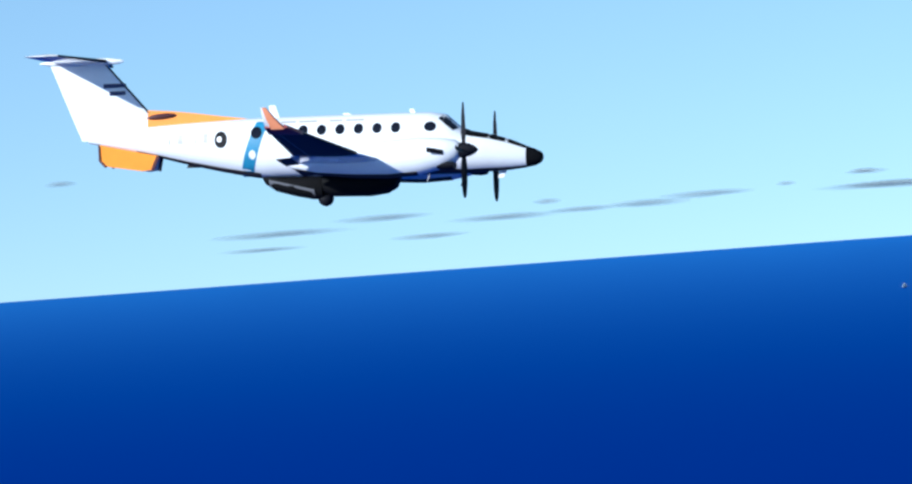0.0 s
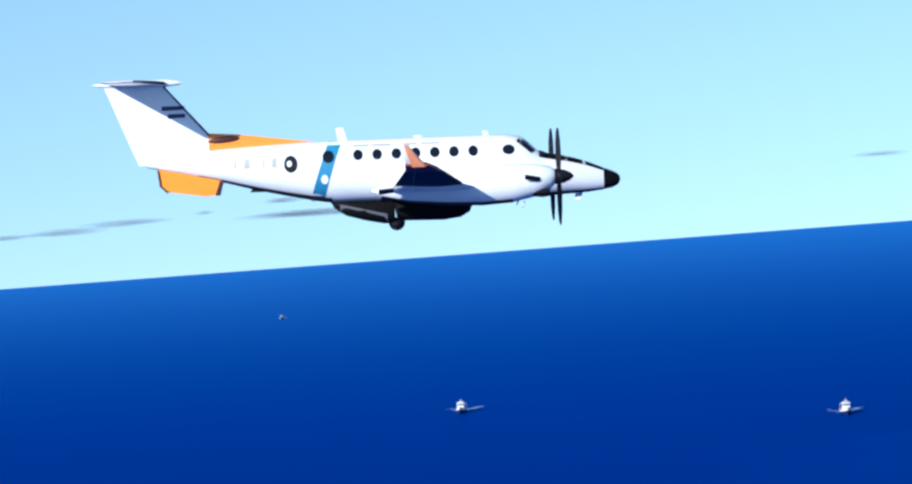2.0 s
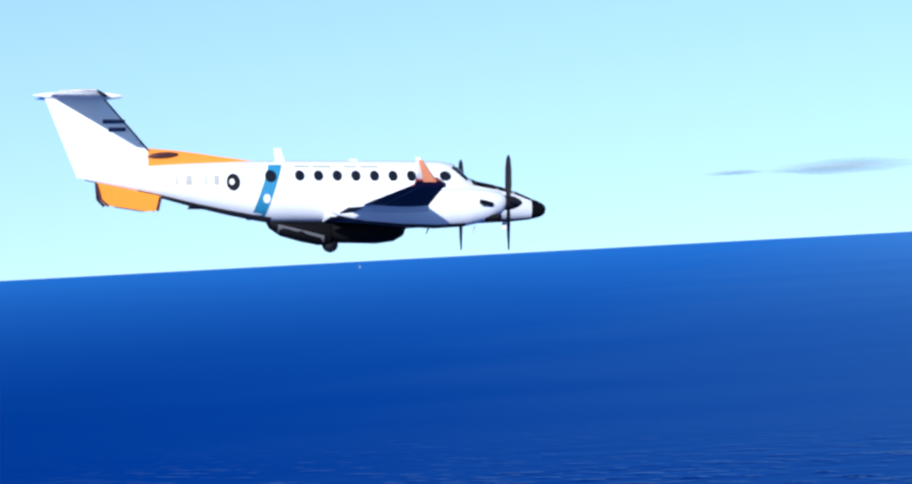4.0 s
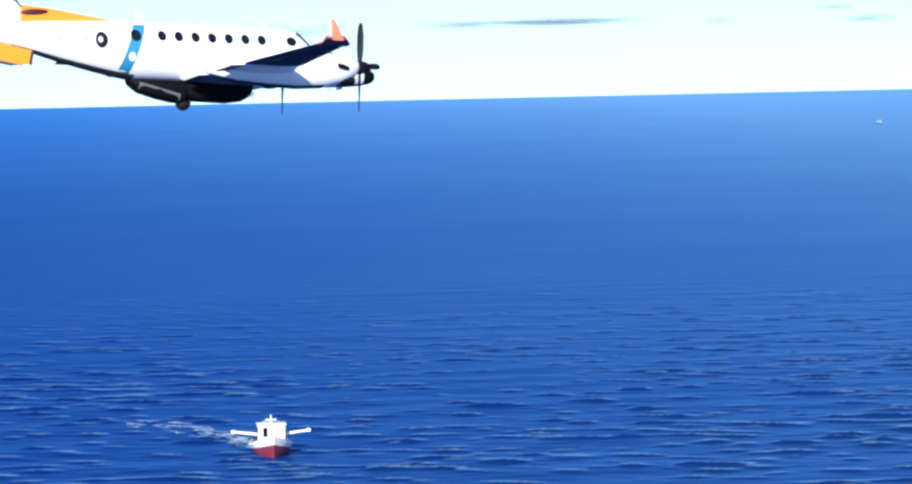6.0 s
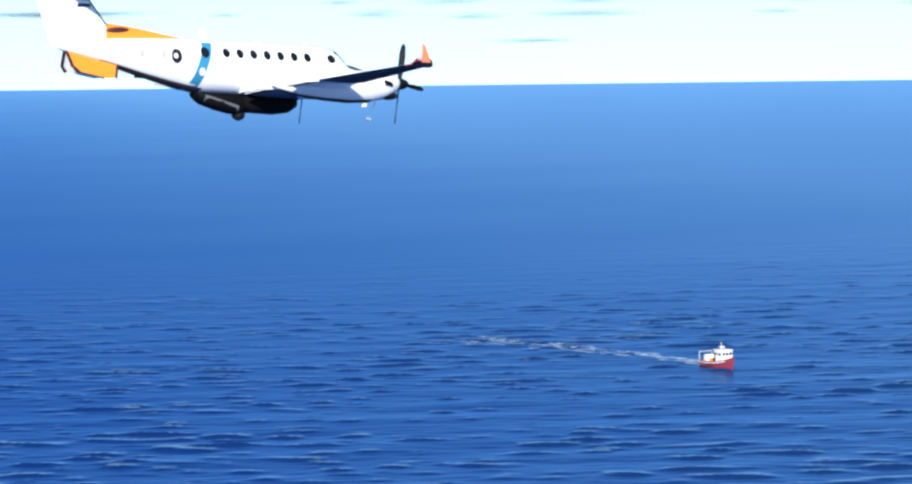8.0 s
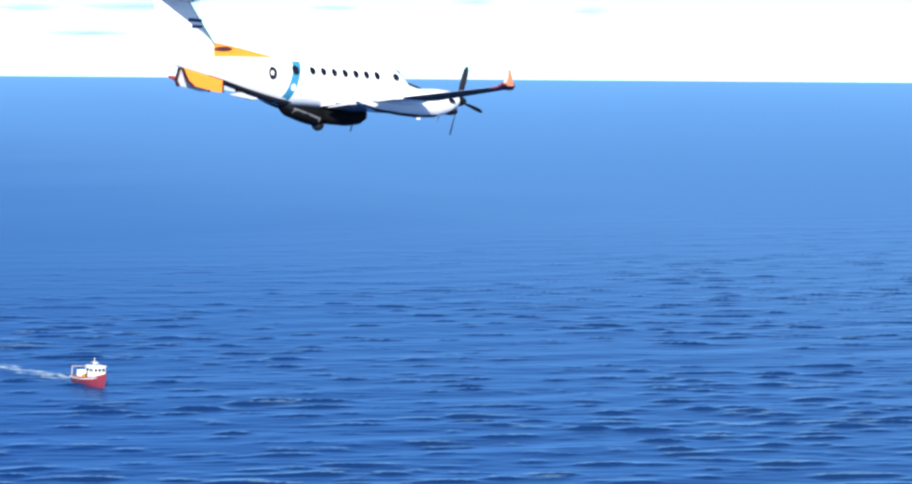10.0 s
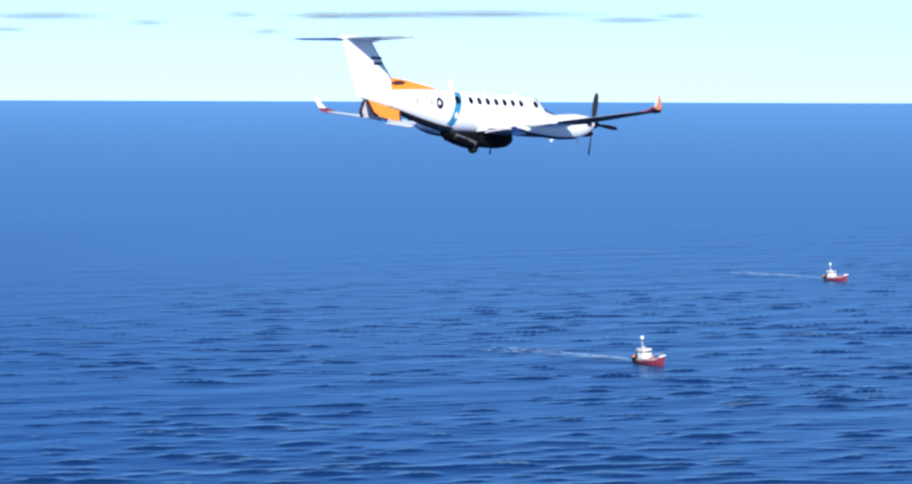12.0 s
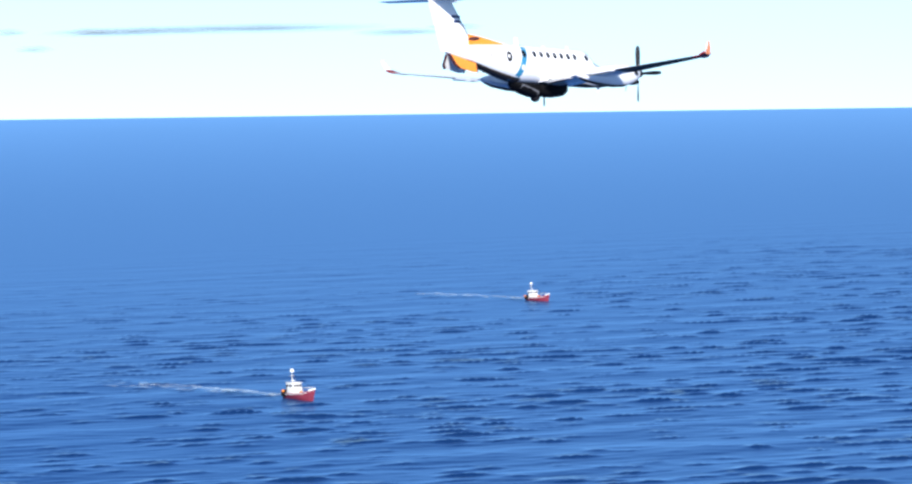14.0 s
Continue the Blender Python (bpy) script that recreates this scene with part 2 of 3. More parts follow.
        while out[-1] < 11000:
            d = d * grow if out[-1] > stop else fine + slope * (out[-1] - start)
            out.append(out[-1] + d)
        return np.array(out)
    xs = np.concatenate([350 - spaced(0, 1.6, 0, 0, 1.3)[:0:-1], spaced(350, 1.05, 0.0008, 1900, 1.25)])
    vs = np.concatenate([400 - spaced(0, 1.6, 0, 0, 1.3)[:0:-1], spaced(400, 0.72, 0.0016, 1250, 1.2)])
    X, V = np.meshgrid(xs, vs)
    Y = V - 0.25 * np.clip(X - 350, 0, 700)                # the fine water follows the line of flight
    toward = radians(52)                                   # the wind blows along this line
    fade = np.clip((X - 240) / 120, 0, 1) * np.clip((2300 - X) / 600, 0, 1) * np.clip((V - 330) / 50, 0, 1) * np.clip((1300 - V) / 700, 0, 1)
    fade = fade * fade * (3 - 2 * fade)
    field = random_field(1536, 0.5, *WAVE, toward, 11, 0.6)
    lumps, upwind = (sampled(field, 0.5, X - d * math.cos(toward), Y - d * math.sin(toward)) for d in (0, 3.4))
    chop, swell = sampled(random_field(1024, 0.6, 1.1, 2.4, toward, 3, 1), 0.6, X, Y), sampled(random_field(512, 2.2, 6, 12, toward + 0.3, 8, 1), 2.2, X, Y)
    gusts = sampled(random_field(512, 2.2, 18, 25, toward, 5), 2.2, X, Y)
    steep = np.log1p(np.exp(4 * (lumps - 0.85 + 0.25 * gusts))) / 4       # single short steep waves out of a low chop
    Z = fade * (WAVE_HIGH * np.minimum(steep, 1.9) + 0.035 * chop + 0.10 * swell)
    X, Y = X - LEAN * math.cos(toward) * Z, Y - LEAN * math.sin(toward) * Z          # steep fronts, long backs
    crest = CREST[0] * np.clip((upwind - 1.2 + 0.25 * gusts) / CREST[1], 0, 1) * fade                   # pale foam and painted light behind the steepest
    ny, nx = X.shape
    verts = np.stack([X.ravel(), Y.ravel(), Z.ravel()], 1)
    i = np.arange(nx * ny).reshape(ny, nx)
    quads = np.stack([i[:-1, :-1].ravel(), i[:-1, 1:].ravel(), i[1:, 1:].ravel(), i[1:, :-1].ravel()], 1)
    me = bpy.data.meshes.new("water")
    me.vertices.add(len(verts)), me.vertices.foreach_set("co", verts.ravel())
    me.loops.add(quads.size), me.loops.foreach_set("vertex_index", quads.ravel())
    me.polygons.add(len(quads)), me.polygons.foreach_set("loop_start", np.arange(0, quads.size, 4))
    me.update(calc_edges=True)
    me.attributes.new("crest", "FLOAT", "POINT").data.foreach_set("value", crest.ravel())
    me.shade_smooth()
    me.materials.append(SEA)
    return tagged(new("water", me), "deep blue open sea with short wind waves", "sea", kind="structure")


WAVE, WAVE_HIGH, LEAN, CREST = (1.25, 2.9), 0.36, 2.0, (0.65, 0.6)
build_sea()


# ---- the cabin from which the view is taken ----
def build_cabin():
    cabin = tagged(new("aircraft_cabin"), "dark unlit aircraft cabin wall with a rounded window opening", "aircraft cabin")
    # the opening: rounded rectangle in the wall at y = 0.35
    x0, x1, z0, z1, r, n = -0.30, WINDOW_RIGHT, -0.46, WINDOW_TOP, 0.25, 64
    hole = []
    for cx, cz, a0 in ((x1 - r, z1 - r, 0), (x0 + r, z1 - r, 90), (x0 + r, z0 + r, 180), (x1 - r, z0 + r, 270)):
        for k in range(n + 1):
            a = radians(a0 + 90 * k / n)
            hole.append((cx + r * math.cos(a), cz + r * math.sin(a)))

    def outer(p):
        cx, cz = (x0 + x1) / 2, (z0 + z1) / 2
        dx, dz = p[0] - cx, p[1] - cz
        k = min(1.9 / abs(dx) if dx else 99, 0.75 / abs(dz) if dz else 99)
        return cx + dx * k, cz + dz * k
    rim = [outer(p) for p in hole]
    rings = [[(a, y, b) for a, b in q] for q, y in ((rim, 0.35), (hole, 0.35), (hole, 0.38), (rim, 0.38))]
    bm = loft(rings + [rings[0]], caps=False)
    part("window_wall", bm, CABIN, cabin)
    grow = lambda k: [((x0 + x1) / 2 + (a - (x0 + x1) / 2) * k, (z0 + z1) / 2 + (b - (z0 + z1) / 2) * k) for a, b in hole]
    trim = [[(a, y, b) for a, b in grow(k)] for k, y in ((1.002, 0.352), (1.002, 0.343), (1.05, 0.343), (1.05, 0.352))]
    part("window_trim", loft(trim + [trim[0]], caps=False), CABIN, cabin, "black rubber window surround")
    part("ceiling_panel", box(-1.6, 2.4, -0.55, 0.35, 0.50, 0.54), CABIN, cabin)
    part("floor_panel", box(-1.6, 2.4, -0.55, 0.35, -0.92, -0.88), CABIN, cabin)
    part("back_panel", box(-1.6, 2.4, -0.59, -0.55, -0.9, 0.52), CABIN, cabin)
    return cabin


WINDOW_TOP, WINDOW_RIGHT = 0.0304, 0.7635
cabin = build_cabin()

# ---- the patrol aircraft: x to the nose, y to its left wing, z up, z = 0 along the cabin windows ----
SECTIONS = [(5.65, -0.85, -0.92, 0.03), (5.62, -0.78, -1.00, 0.10), (5.56, -0.73, -1.06, 0.15), (5.42, -0.66, -1.12, 0.21), (5.20, -0.58, -1.16, 0.27), (4.7, -0.37, -1.22, 0.41), (4.2, -0.23, -1.24, 0.52),
            (3.7, -0.13, -1.27, 0.62), (3.48, -0.07, -1.27, 0.65), (3.25, 0.16, -1.27, 0.68), (3.02, 0.35, -1.27, 0.70), (2.6, 0.41, -1.27, 0.74), (2.0, 0.42, -1.27, 0.75), (0.0, 0.42, -1.27, 0.75),
            (-2.0, 0.41, -1.26, 0.75), (-2.4, 0.40, -1.20, 0.73), (-3.15, 0.37, -1.05, 0.66), (-4.07, 0.33, -0.84, 0.55), (-4.96, 0.28, -0.60, 0.43), (-6.2, 0.18, -0.31, 0.24), (-7.0, 0.08, -0.14, 0.08)]
POWER = 2.3


def section_at(x):
    for a, b in zip(SECTIONS, SECTIONS[1:]):
        if b[0] <= x <= a[0]:
            k = (a[0] - x) / (a[0] - b[0])
            return [p + (q - p) * k for p, q in zip(a[1:], b[1:])]
    return list(SECTIONS[0][1:])


def fuselage_ring(x, n=36):
    top, low, half = section_at(x)
    ring = []
    for k in range(n):
        a = 2 * math.pi * k / n
        c, s = math.cos(a), math.sin(a)
        ring.append((x, half * math.copysign(abs(c) ** (2 / POWER), c), (top + low) / 2 + (top - low) / 2 * math.copysign(abs(s) ** (2 / POWER), s)))
    return ring


def skin(x, z, side, out=0.0):
    """The point on the fuselage's side at x and z."""
    top, low, half = section_at(x)
    u = min(abs(z - (top + low) / 2) / ((top - low) / 2), 0.995)
    return x, side * (half * (1 - u ** POWER) ** (1 / POWER) + out), z


def skin_disc(x, z, rx, rz, side, out, n=24):
    bm = bmesh.new()
    mid = bm.verts.new(skin(x, z, side, out))
    rings = [[bm.verts.new(skin(x + k * rx * math.cos(a), z + k * rz * math.sin(a), side, out if k < 1 else -0.01)) for a in (2 * math.pi * i / n for i in range(n))] for k in (0.55, 0.94, 1.0)]
    for i in range(n):
        bm.faces.new((mid, rings[0][i], rings[0][(i + 1) % n]))
        for a, b in zip(rings, rings[1:]):
            bm.faces.new((a[i], b[i], b[(i + 1) % n], a[(i + 1) % n]))
    return bm


def skin_patch(corner, side, out, nu=4, nv=14):
    """A painted band on the fuselage; corner(u, v) gives x and z."""
    bm = bmesh.new()
    rows = [[bm.verts.new(skin(*corner(i / nu, j / nv), side, out)) for i in range(nu + 1)] for j in range(nv + 1)]
    for a, b in zip(rows, rows[1:]):
        for i in range(nu):
            bm.faces.new((a[i], a[i + 1], b[i + 1], b[i]))
    return bm


def aerofoil(lead, tail, y, z, thick, n=14, up=None):
    """A wing's section from its leading to its trailing edge."""
    pts, chord = [], lead - tail
    for k in range(2 * n):
        a = math.pi * k / n
        u = (1 + math.cos(a)) / 2                         # 1 at the leading edge
        t = thick * (1.9 * math.sqrt(max(1 - u, 0)) * u + 0.04) * (1 if k < n else -0.75)
        pts.append((tail + chord * u, y, z + t * 0.9))
    return pts


def build_aircraft():
    plane = tagged(new("patrol_aircraft"), "white twin-propeller patrol aircraft with orange fins and blue band", "aircraft")
    xs = sorted({s[0] for s in SECTIONS} | {1.2, 0.6, -0.7, -1.4, -2.8, -3.6, -4.5, -5.6}, reverse=True)
    fus = part("fuselage", loft([fuselage_ring(x) for x in xs if x <= 5.20]), WHITE, plane, "glossy white fuselage")
    part("nose_cone", loft([fuselage_ring(x) for x in (5.65, 5.62, 5.59, 5.56, 5.49, 5.42, 5.31, 5.205)]), BLACK, plane, "black nose radome")
    for side in (-1, 1):
        for k in range(7):
            part("cabin_window", skin_disc(-1.32 + 0.51 * k, 0.0, 0.138, 0.15, side, 0.008), GLASS, fus)
        part("cabin_window", skin_disc(-2.11, -0.02, 0.16, 0.175, side, 0.014), GLASS, fus)
        part("cockpit_side_window", skin_disc(2.68, 0.0, 0.17, 0.14, side, 0.010), GLASS, fus)
        part("emblem_disc", skin_disc(-3.11, -0.18, 0.19, 0.24, side, 0.008), DARK, fus, "dark round emblem with a white mark")
        part("emblem_mark", skin_disc(-3.15, -0.17, 0.07, 0.085, side, 0.014), WHITE, fus)
        lean = lambda u, v: (-2.62 + 0.36 * u + 0.46 * v + 0.06 * v * v, -1.19 + 1.57 * v)
        part("blue_band", skin_patch(lean, side, 0.007), BLUE, fus, "sky blue diagonal fuselage band")
        part("band_mark", skin_disc(-2.22, -0.62, 0.10, 0.13, side, 0.014), HULL_WHITE, fus, "pale badge on the blue band")
        part("windscreen", skin_patch(lambda u, v: (3.44 - 0.16 * u - 0.40 * v, -0.03 - 0.09 * u + 0.36 * v - 0.02 * u * v), side, 0.012, 4, 6), GLASS, fus)
        for x, w in ((-4.62, 0.05), (-4.36, 0.16), (-3.86, 0.05), (-3.62, 0.14)):
            part("registration_bar", skin_patch(lambda u, v, x=x, w=w: (x + w * u, -0.26 + 0.26 * v), side, 0.006, 1, 3), GREY, fus)
        for x, w in ((-1.45, 0.42), (-0.95, 0.5), (-0.1, 0.35), (0.35, 0.5)):
            part("lettering_bar", skin_patch(lambda u, v, x=x, w=w: (x + w * u, 0.22 + 0.05 * v), side, 0.006, 3, 1), GREY, fus)
        part("service_mark", skin_patch(lambda u, v: (-0.08 + 0.58 * u, -1.09 + 0.05 * v), side, 0.006, 4, 1), DARK, fus, "small dark service marking")
        part("cheat_line", skin_patch(lambda u, v: (0.6 + 2.6 * u, -0.50 - 0.08 * u + 0.018 * v), side, 0.006, 10, 1), GREY, fus)
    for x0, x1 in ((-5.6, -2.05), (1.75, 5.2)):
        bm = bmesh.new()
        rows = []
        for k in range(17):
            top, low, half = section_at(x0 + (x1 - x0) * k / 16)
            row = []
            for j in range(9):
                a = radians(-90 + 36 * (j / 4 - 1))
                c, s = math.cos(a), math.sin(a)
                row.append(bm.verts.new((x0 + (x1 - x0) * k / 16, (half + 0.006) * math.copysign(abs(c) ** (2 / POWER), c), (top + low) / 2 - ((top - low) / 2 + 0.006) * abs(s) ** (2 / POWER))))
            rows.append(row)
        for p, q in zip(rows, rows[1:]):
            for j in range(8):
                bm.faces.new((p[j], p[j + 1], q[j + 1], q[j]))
        part("belly_shade", bm, UNDER_SHADE, fus, "belly shade painted on as a dark skin")
    # black anti-glare strip on top of the nose
    rows = []
    bm = bmesh.new()
    for k in range(9):
        x = 3.5 + 1.69 * k / 8
        top, low, half = section_at(x)
        row = []
        for j in range(7):
            a = radians(90 + 46 * (j / 3 - 1))
            c, u = math.cos(a), math.sin(a)
            row.append(bm.verts.new((x, (half + 0.006) * math.copysign(abs(c) ** (2 / POWER), c), (top + low) / 2 + ((top - low) / 2 + 0.006) * u ** (2 / POWER))))
        rows.append(row)
    for p, q in zip(rows, rows[1:]):
        for j in range(6):
            bm.faces.new((p[j], p[j + 1], q[j + 1], q[j]))
    part("anti_glare_strip", bm, BLACK, fus, "matt black strip on the nose")
    # windscreen frame over the nose, wiper cowl
    part("cowl_strip", loft([[(3.48, -0.5, -0.17), (3.6, -0.5, -0.19), (3.6, -0.5, -0.21), (3.48, -0.5, -0.20)], [(3.50, 0, -0.045), (3.66, 0, -0.10), (3.66, 0, -0.14), (3.50, 0, -0.10)],
                            [(3.48, 0.5, -0.17), (3.6, 0.5, -0.19), (3.6, 0.5, -0.21), (3.48, 0.5, -0.20)]]), DARK, fus)
    # fin, rudder, dorsal fin
    fin = part("tail_fin", loft([ring for ring in (fin_ring(-5.0, -7.18, -0.08), fin_ring(-5.16, -7.44, 0.54), fin_ring(-6.48, -8.06, 2.08))]), WHITE, plane, "swept white tail fin")
    part("fin_boot", loft([fin_ring(-5.14, -5.24, 0.54, 0.055), fin_ring(-6.45, -6.55, 2.04, 0.055)]), DARK, fin, "dark leading edge boot")
    part("rudder_line", box(-7.0, -6.98, -0.075, 0.075, 0.2, 0.21), GREY, fin)
    for z, x, w in ((1.36, -6.52, 0.60), (1.15, -6.36, 0.46)):
        for side in (-1, 1):
            part("fin_stripe", plate([(x, z), (x + w, z + 0.02), (x + w, z + 0.12), (x, z + 0.12)], 0.008, "y", side * 0.088), NAVY, fin, "dark blue flag stripe")
    part("dorsal_fin", loft([[(x, -w, z0), (x, w, z0), (x, 0.35 * w, z1), (x, -0.35 * w, z1)] for x, w, z0, z1 in
                             ((-2.5, 0.01, 0.36, 0.40), (-3.3, 0.04, 0.31, 0.50), (-4.0, 0.06, 0.27, 0.60), (-4.6, 0.075, 0.24, 0.67), (-5.3, 0.09, 0.20, 0.72))]), ORANGE, plane, "orange dorsal fin")
    part("dorsal_inlet", loft([[(x, 0.17 * k * math.cos(a), z + 0.06 + 0.085 * k * math.sin(a)) for a in (math.pi * j / 8 for j in range(16))]
                               for x, z, k in ((-4.45, 0.50, 0.1), (-4.55, 0.50, 0.6), (-4.75, 0.49, 0.95), (-5.0, 0.47, 1.0), (-5.2, 0.45, 0.8), (-5.32, 0.43, 0.3))]), MAROON, plane, "dark red dorsal air inlet")
    # tailplane on top
    part("tail_bullet", loft([[(x, r * math.cos(a), 2.10 + r * math.sin(a)) for a in (math.pi * k / 6 for k in range(12))] for x, r in ((-5.95, 0.01), (-6.05, 0.06), (-6.4, 0.10), (-7.4, 0.11), (-8.0, 0.08), (-8.35, 0.015))]), WHITE, plane)
    for side in (-1, 1):
        part("tailplane", loft([aerofoil(-6.42, -7.92, side * 0.06, 2.10, 0.13), aerofoil(-7.02, -7.98, side * 2.74, 2.12, 0.07), aerofoil(-7.25, -7.95, side * 2.80, 2.12, 0.03)]), BELLY, plane, "grey tailplane half")
        part("tailplane_boot", loft([aerofoil(-6.40, -6.55, side * 0.12, 2.10, 0.075), aerofoil(-7.00, -7.10, side * 2.72, 2.12, 0.045)]), DARK, plane)
    # ventral strakes
    for side, mat in ((-1, ORANGE), (1, HULL_WHITE)):
        base = [(-6.67, 0.08, -0.20), (-4.98, 0.22, -0.55), (-5.10, 0.38, -0.93), (-5.4, 0.42, -0.96), (-6.42, 0.40, -0.80), (-6.60, 0.30, -0.62)]
        part("ventral_fin", loft([[(x, side * (y - 0.015), z) for x, y, z in base], [(x, side * (y + 0.015), z) for x, y, z in base]]), mat, plane, "orange ventral fin" if side < 0 else "pale ventral fin")
        edge = [(-5.03, 0.22, -0.55), (-4.95, 0.22, -0.57), (-5.07, 0.39, -0.96), (-5.15, 0.39, -0.93)]
        back = [(-6.70, 0.08, -0.20), (-6.66, 0.09, -0.23), (-6.59, 0.31, -0.63), (-6.40, 0.39, -0.79), (-6.43, 0.42, -0.84), (-6.63, 0.31, -0.65)]
        part("ventral_fin_edge", loft([[(x, side * (y - 0.06), z) for x, y, z in back], [(x, side * (y + 0.06), z) for x, y, z in back]]), MAROON, plane)
        part("ventral_fin_edge", loft([[(x, side * (y - 0.022), z) for x, y, z in edge], [(x, side * (y + 0.022), z) for x, y, z in edge]]), MAROON, plane)
    # wings, winglets, nacelles, propellers
    for side in (-1, 1):
        rings = [aerofoil(2.05, -0.62, side * 0.3, -1.20, 0.20), aerofoil(1.80, -0.58, side * 2.6, -0.96, 0.17), aerofoil(1.36, -0.34, side * 4.2, -0.80, 0.12), aerofoil(0.76, 0.0, side * 8.45, -0.36, 0.05)]
        wing = part("wing", loft(rings), WHITE, plane, "white wing, shade painted under its outer part")
        part("leading_boot", loft([aerofoil(1.39, 1.22, side * 4.2, -0.80, 0.08, 8), aerofoil(0.79, 0.69, side * 8.42, -0.36, 0.04, 8)]), DARK, wing, "black rubber leading edge boot")
        for name, a, c, mat in (("root_underside", 0, 1, BELLY), ("inner_underside", 1, 2, BELLY), ("outer_wing_shade", 2, 3, UNDER_SHADE)):
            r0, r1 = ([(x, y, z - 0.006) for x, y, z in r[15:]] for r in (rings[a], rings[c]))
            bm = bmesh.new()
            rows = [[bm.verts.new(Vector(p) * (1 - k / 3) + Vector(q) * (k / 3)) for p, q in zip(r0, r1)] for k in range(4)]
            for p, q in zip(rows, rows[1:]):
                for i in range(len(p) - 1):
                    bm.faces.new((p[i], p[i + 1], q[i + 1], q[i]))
            part(name, bm, mat, wing, "wing underside skin, outer panel darkened as shade")
        part("flap_line", loft([aerofoil(0.06, 0.03, side * 1.0, -1.13, 0.14, 4), aerofoil(0.22, 0.19, side * 8.0, -0.41, 0.06, 4)]), GREY, wing)
        tip = [(0.76, 0.0, 8.45, -0.36, 0.05, 0), (0.50, 0.0, 8.68, -0.28, 0.04, 0.8), (0.28, -0.05, 8.83, -0.03, 0.03, 1.25), (0.08, -0.07, 8.93, 0.22, 0.02, 1.3)]
        winglet = part("winglet", loft([winglet_ring(a, c, side * y, z, th, side, lean_out) for a, c, y, z, th, lean_out in tip]), WHITE, plane, "upswept winglet with an orange outer face")
        part("winglet_face", loft([[(a - 0.02, side * (y + o), z - 0.02 * e), (c + 0.3 * (a - c), side * (y + o), z - 0.02 * e), (c + 0.3 * (a - c), side * (y + o - 0.012), z), (a - 0.02, side * (y + o - 0.012), z)] for (a, c, y, z, th, _), o, e in zip(tip[1:], (0.045, 0.05, 0.03), (2, 1, 0))]), WINGLET, winglet)
        part("winglet_root", loft([[(0.83, side * 8.15, -0.45), (-0.03, side * 8.15, -0.425), (-0.03, side * 8.15, -0.385), (0.83, side * 8.15, -0.37)],
                                   [(0.80, side * 8.40, -0.42), (-0.01, side * 8.40, -0.40), (-0.01, side * 8.40, -0.36), (0.80, side * 8.40, -0.34)],
                                   [(0.56, side * 8.72, -0.29), (-0.02, side * 8.72, -0.28), (-0.02, side * 8.70, -0.20), (0.5, side * 8.70, -0.20)]]), TIP_RED, winglet, "dark red winglet root")
        # flaps
        for y0, y1, z0, z1 in ((0.95, 2.05, -1.15, -1.02), (3.15, 4.3, -0.93, -0.80)):
            ends = [[(-0.38, side * y, z + 0.02), (-0.36, side * y, z - 0.06), (-0.76, side * y, z - 0.09), (-0.77, side * y, z - 0.06)] for y, z in ((y0, z0), (y1, z1))]
            flap = part("flap", loft(ends), WHITE, wing, "white flap with shade painted underneath")
            part("flap_shade", loft([[(-0.38, side * y, z - 0.066), (-0.37, side * y, z - 0.076), (-0.75, side * y, z - 0.115), (-0.76, side * y, z - 0.100)] for y, z in ((y0, z0), (y1, z1))]), UNDER_SHADE, flap)
        nac = [(3.80, -0.74, 0.20, 0.20), (3.70, -0.76, 0.28, 0.30), (3.3, -0.82, 0.36, 0.42), (2.7, -0.87, 0.42, 0.50), (1.9, -0.92, 0.43, 0.50), (1.0, -0.96, 0.40, 0.42), (0.0, -0.98, 0.32, 0.30), (-0.7, -0.96, 0.14, 0.14), (-0.95, -0.95, 0.03, 0.03)]
        nacelle = part("engine_nacelle", loft([[(x, side * 2.6 + ry * math.cos(a), z + rz * math.sin(a)) for a in (math.pi * k / 14 for k in range(28))] for x, z, ry, rz in nac]), WHITE, plane, "white engine nacelle")
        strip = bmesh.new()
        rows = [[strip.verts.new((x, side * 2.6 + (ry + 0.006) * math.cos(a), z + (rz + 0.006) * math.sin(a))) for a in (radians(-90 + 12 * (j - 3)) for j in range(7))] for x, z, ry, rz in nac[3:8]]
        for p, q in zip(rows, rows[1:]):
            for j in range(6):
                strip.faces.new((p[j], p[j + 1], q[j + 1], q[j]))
        part("nacelle_shade", strip, UNDER_SHADE, nacelle, "nacelle's lower shade painted as a dark strip")
        part("air_intake", loft([[(x, side * 2.6 + 0.24 * k * math.cos(a), -1.13 + 0.11 * k * math.sin(a)) for a in (math.pi * j / 8 for j in range(16))] for x, k in ((3.66, 0.75), (3.68, 1.0), (3.5, 1.25), (3.0, 0.8))]), DARK, nacelle)
        for s in (-1, 1):
            part("exhaust_stack", loft([[(x, side * 2.6 + s * y + 0.06 * math.cos(a) * (1 if k else 0.8), z + 0.065 * math.sin(a)) for a in (math.pi * j / 8 for j in range(16))] for k, (x, y, z) in enumerate(((3.42, 0.32, -0.80), (3.25, 0.43, -0.76), (3.02, 0.50, -0.72)))]), DARK, nacelle, "sooty exhaust stack")
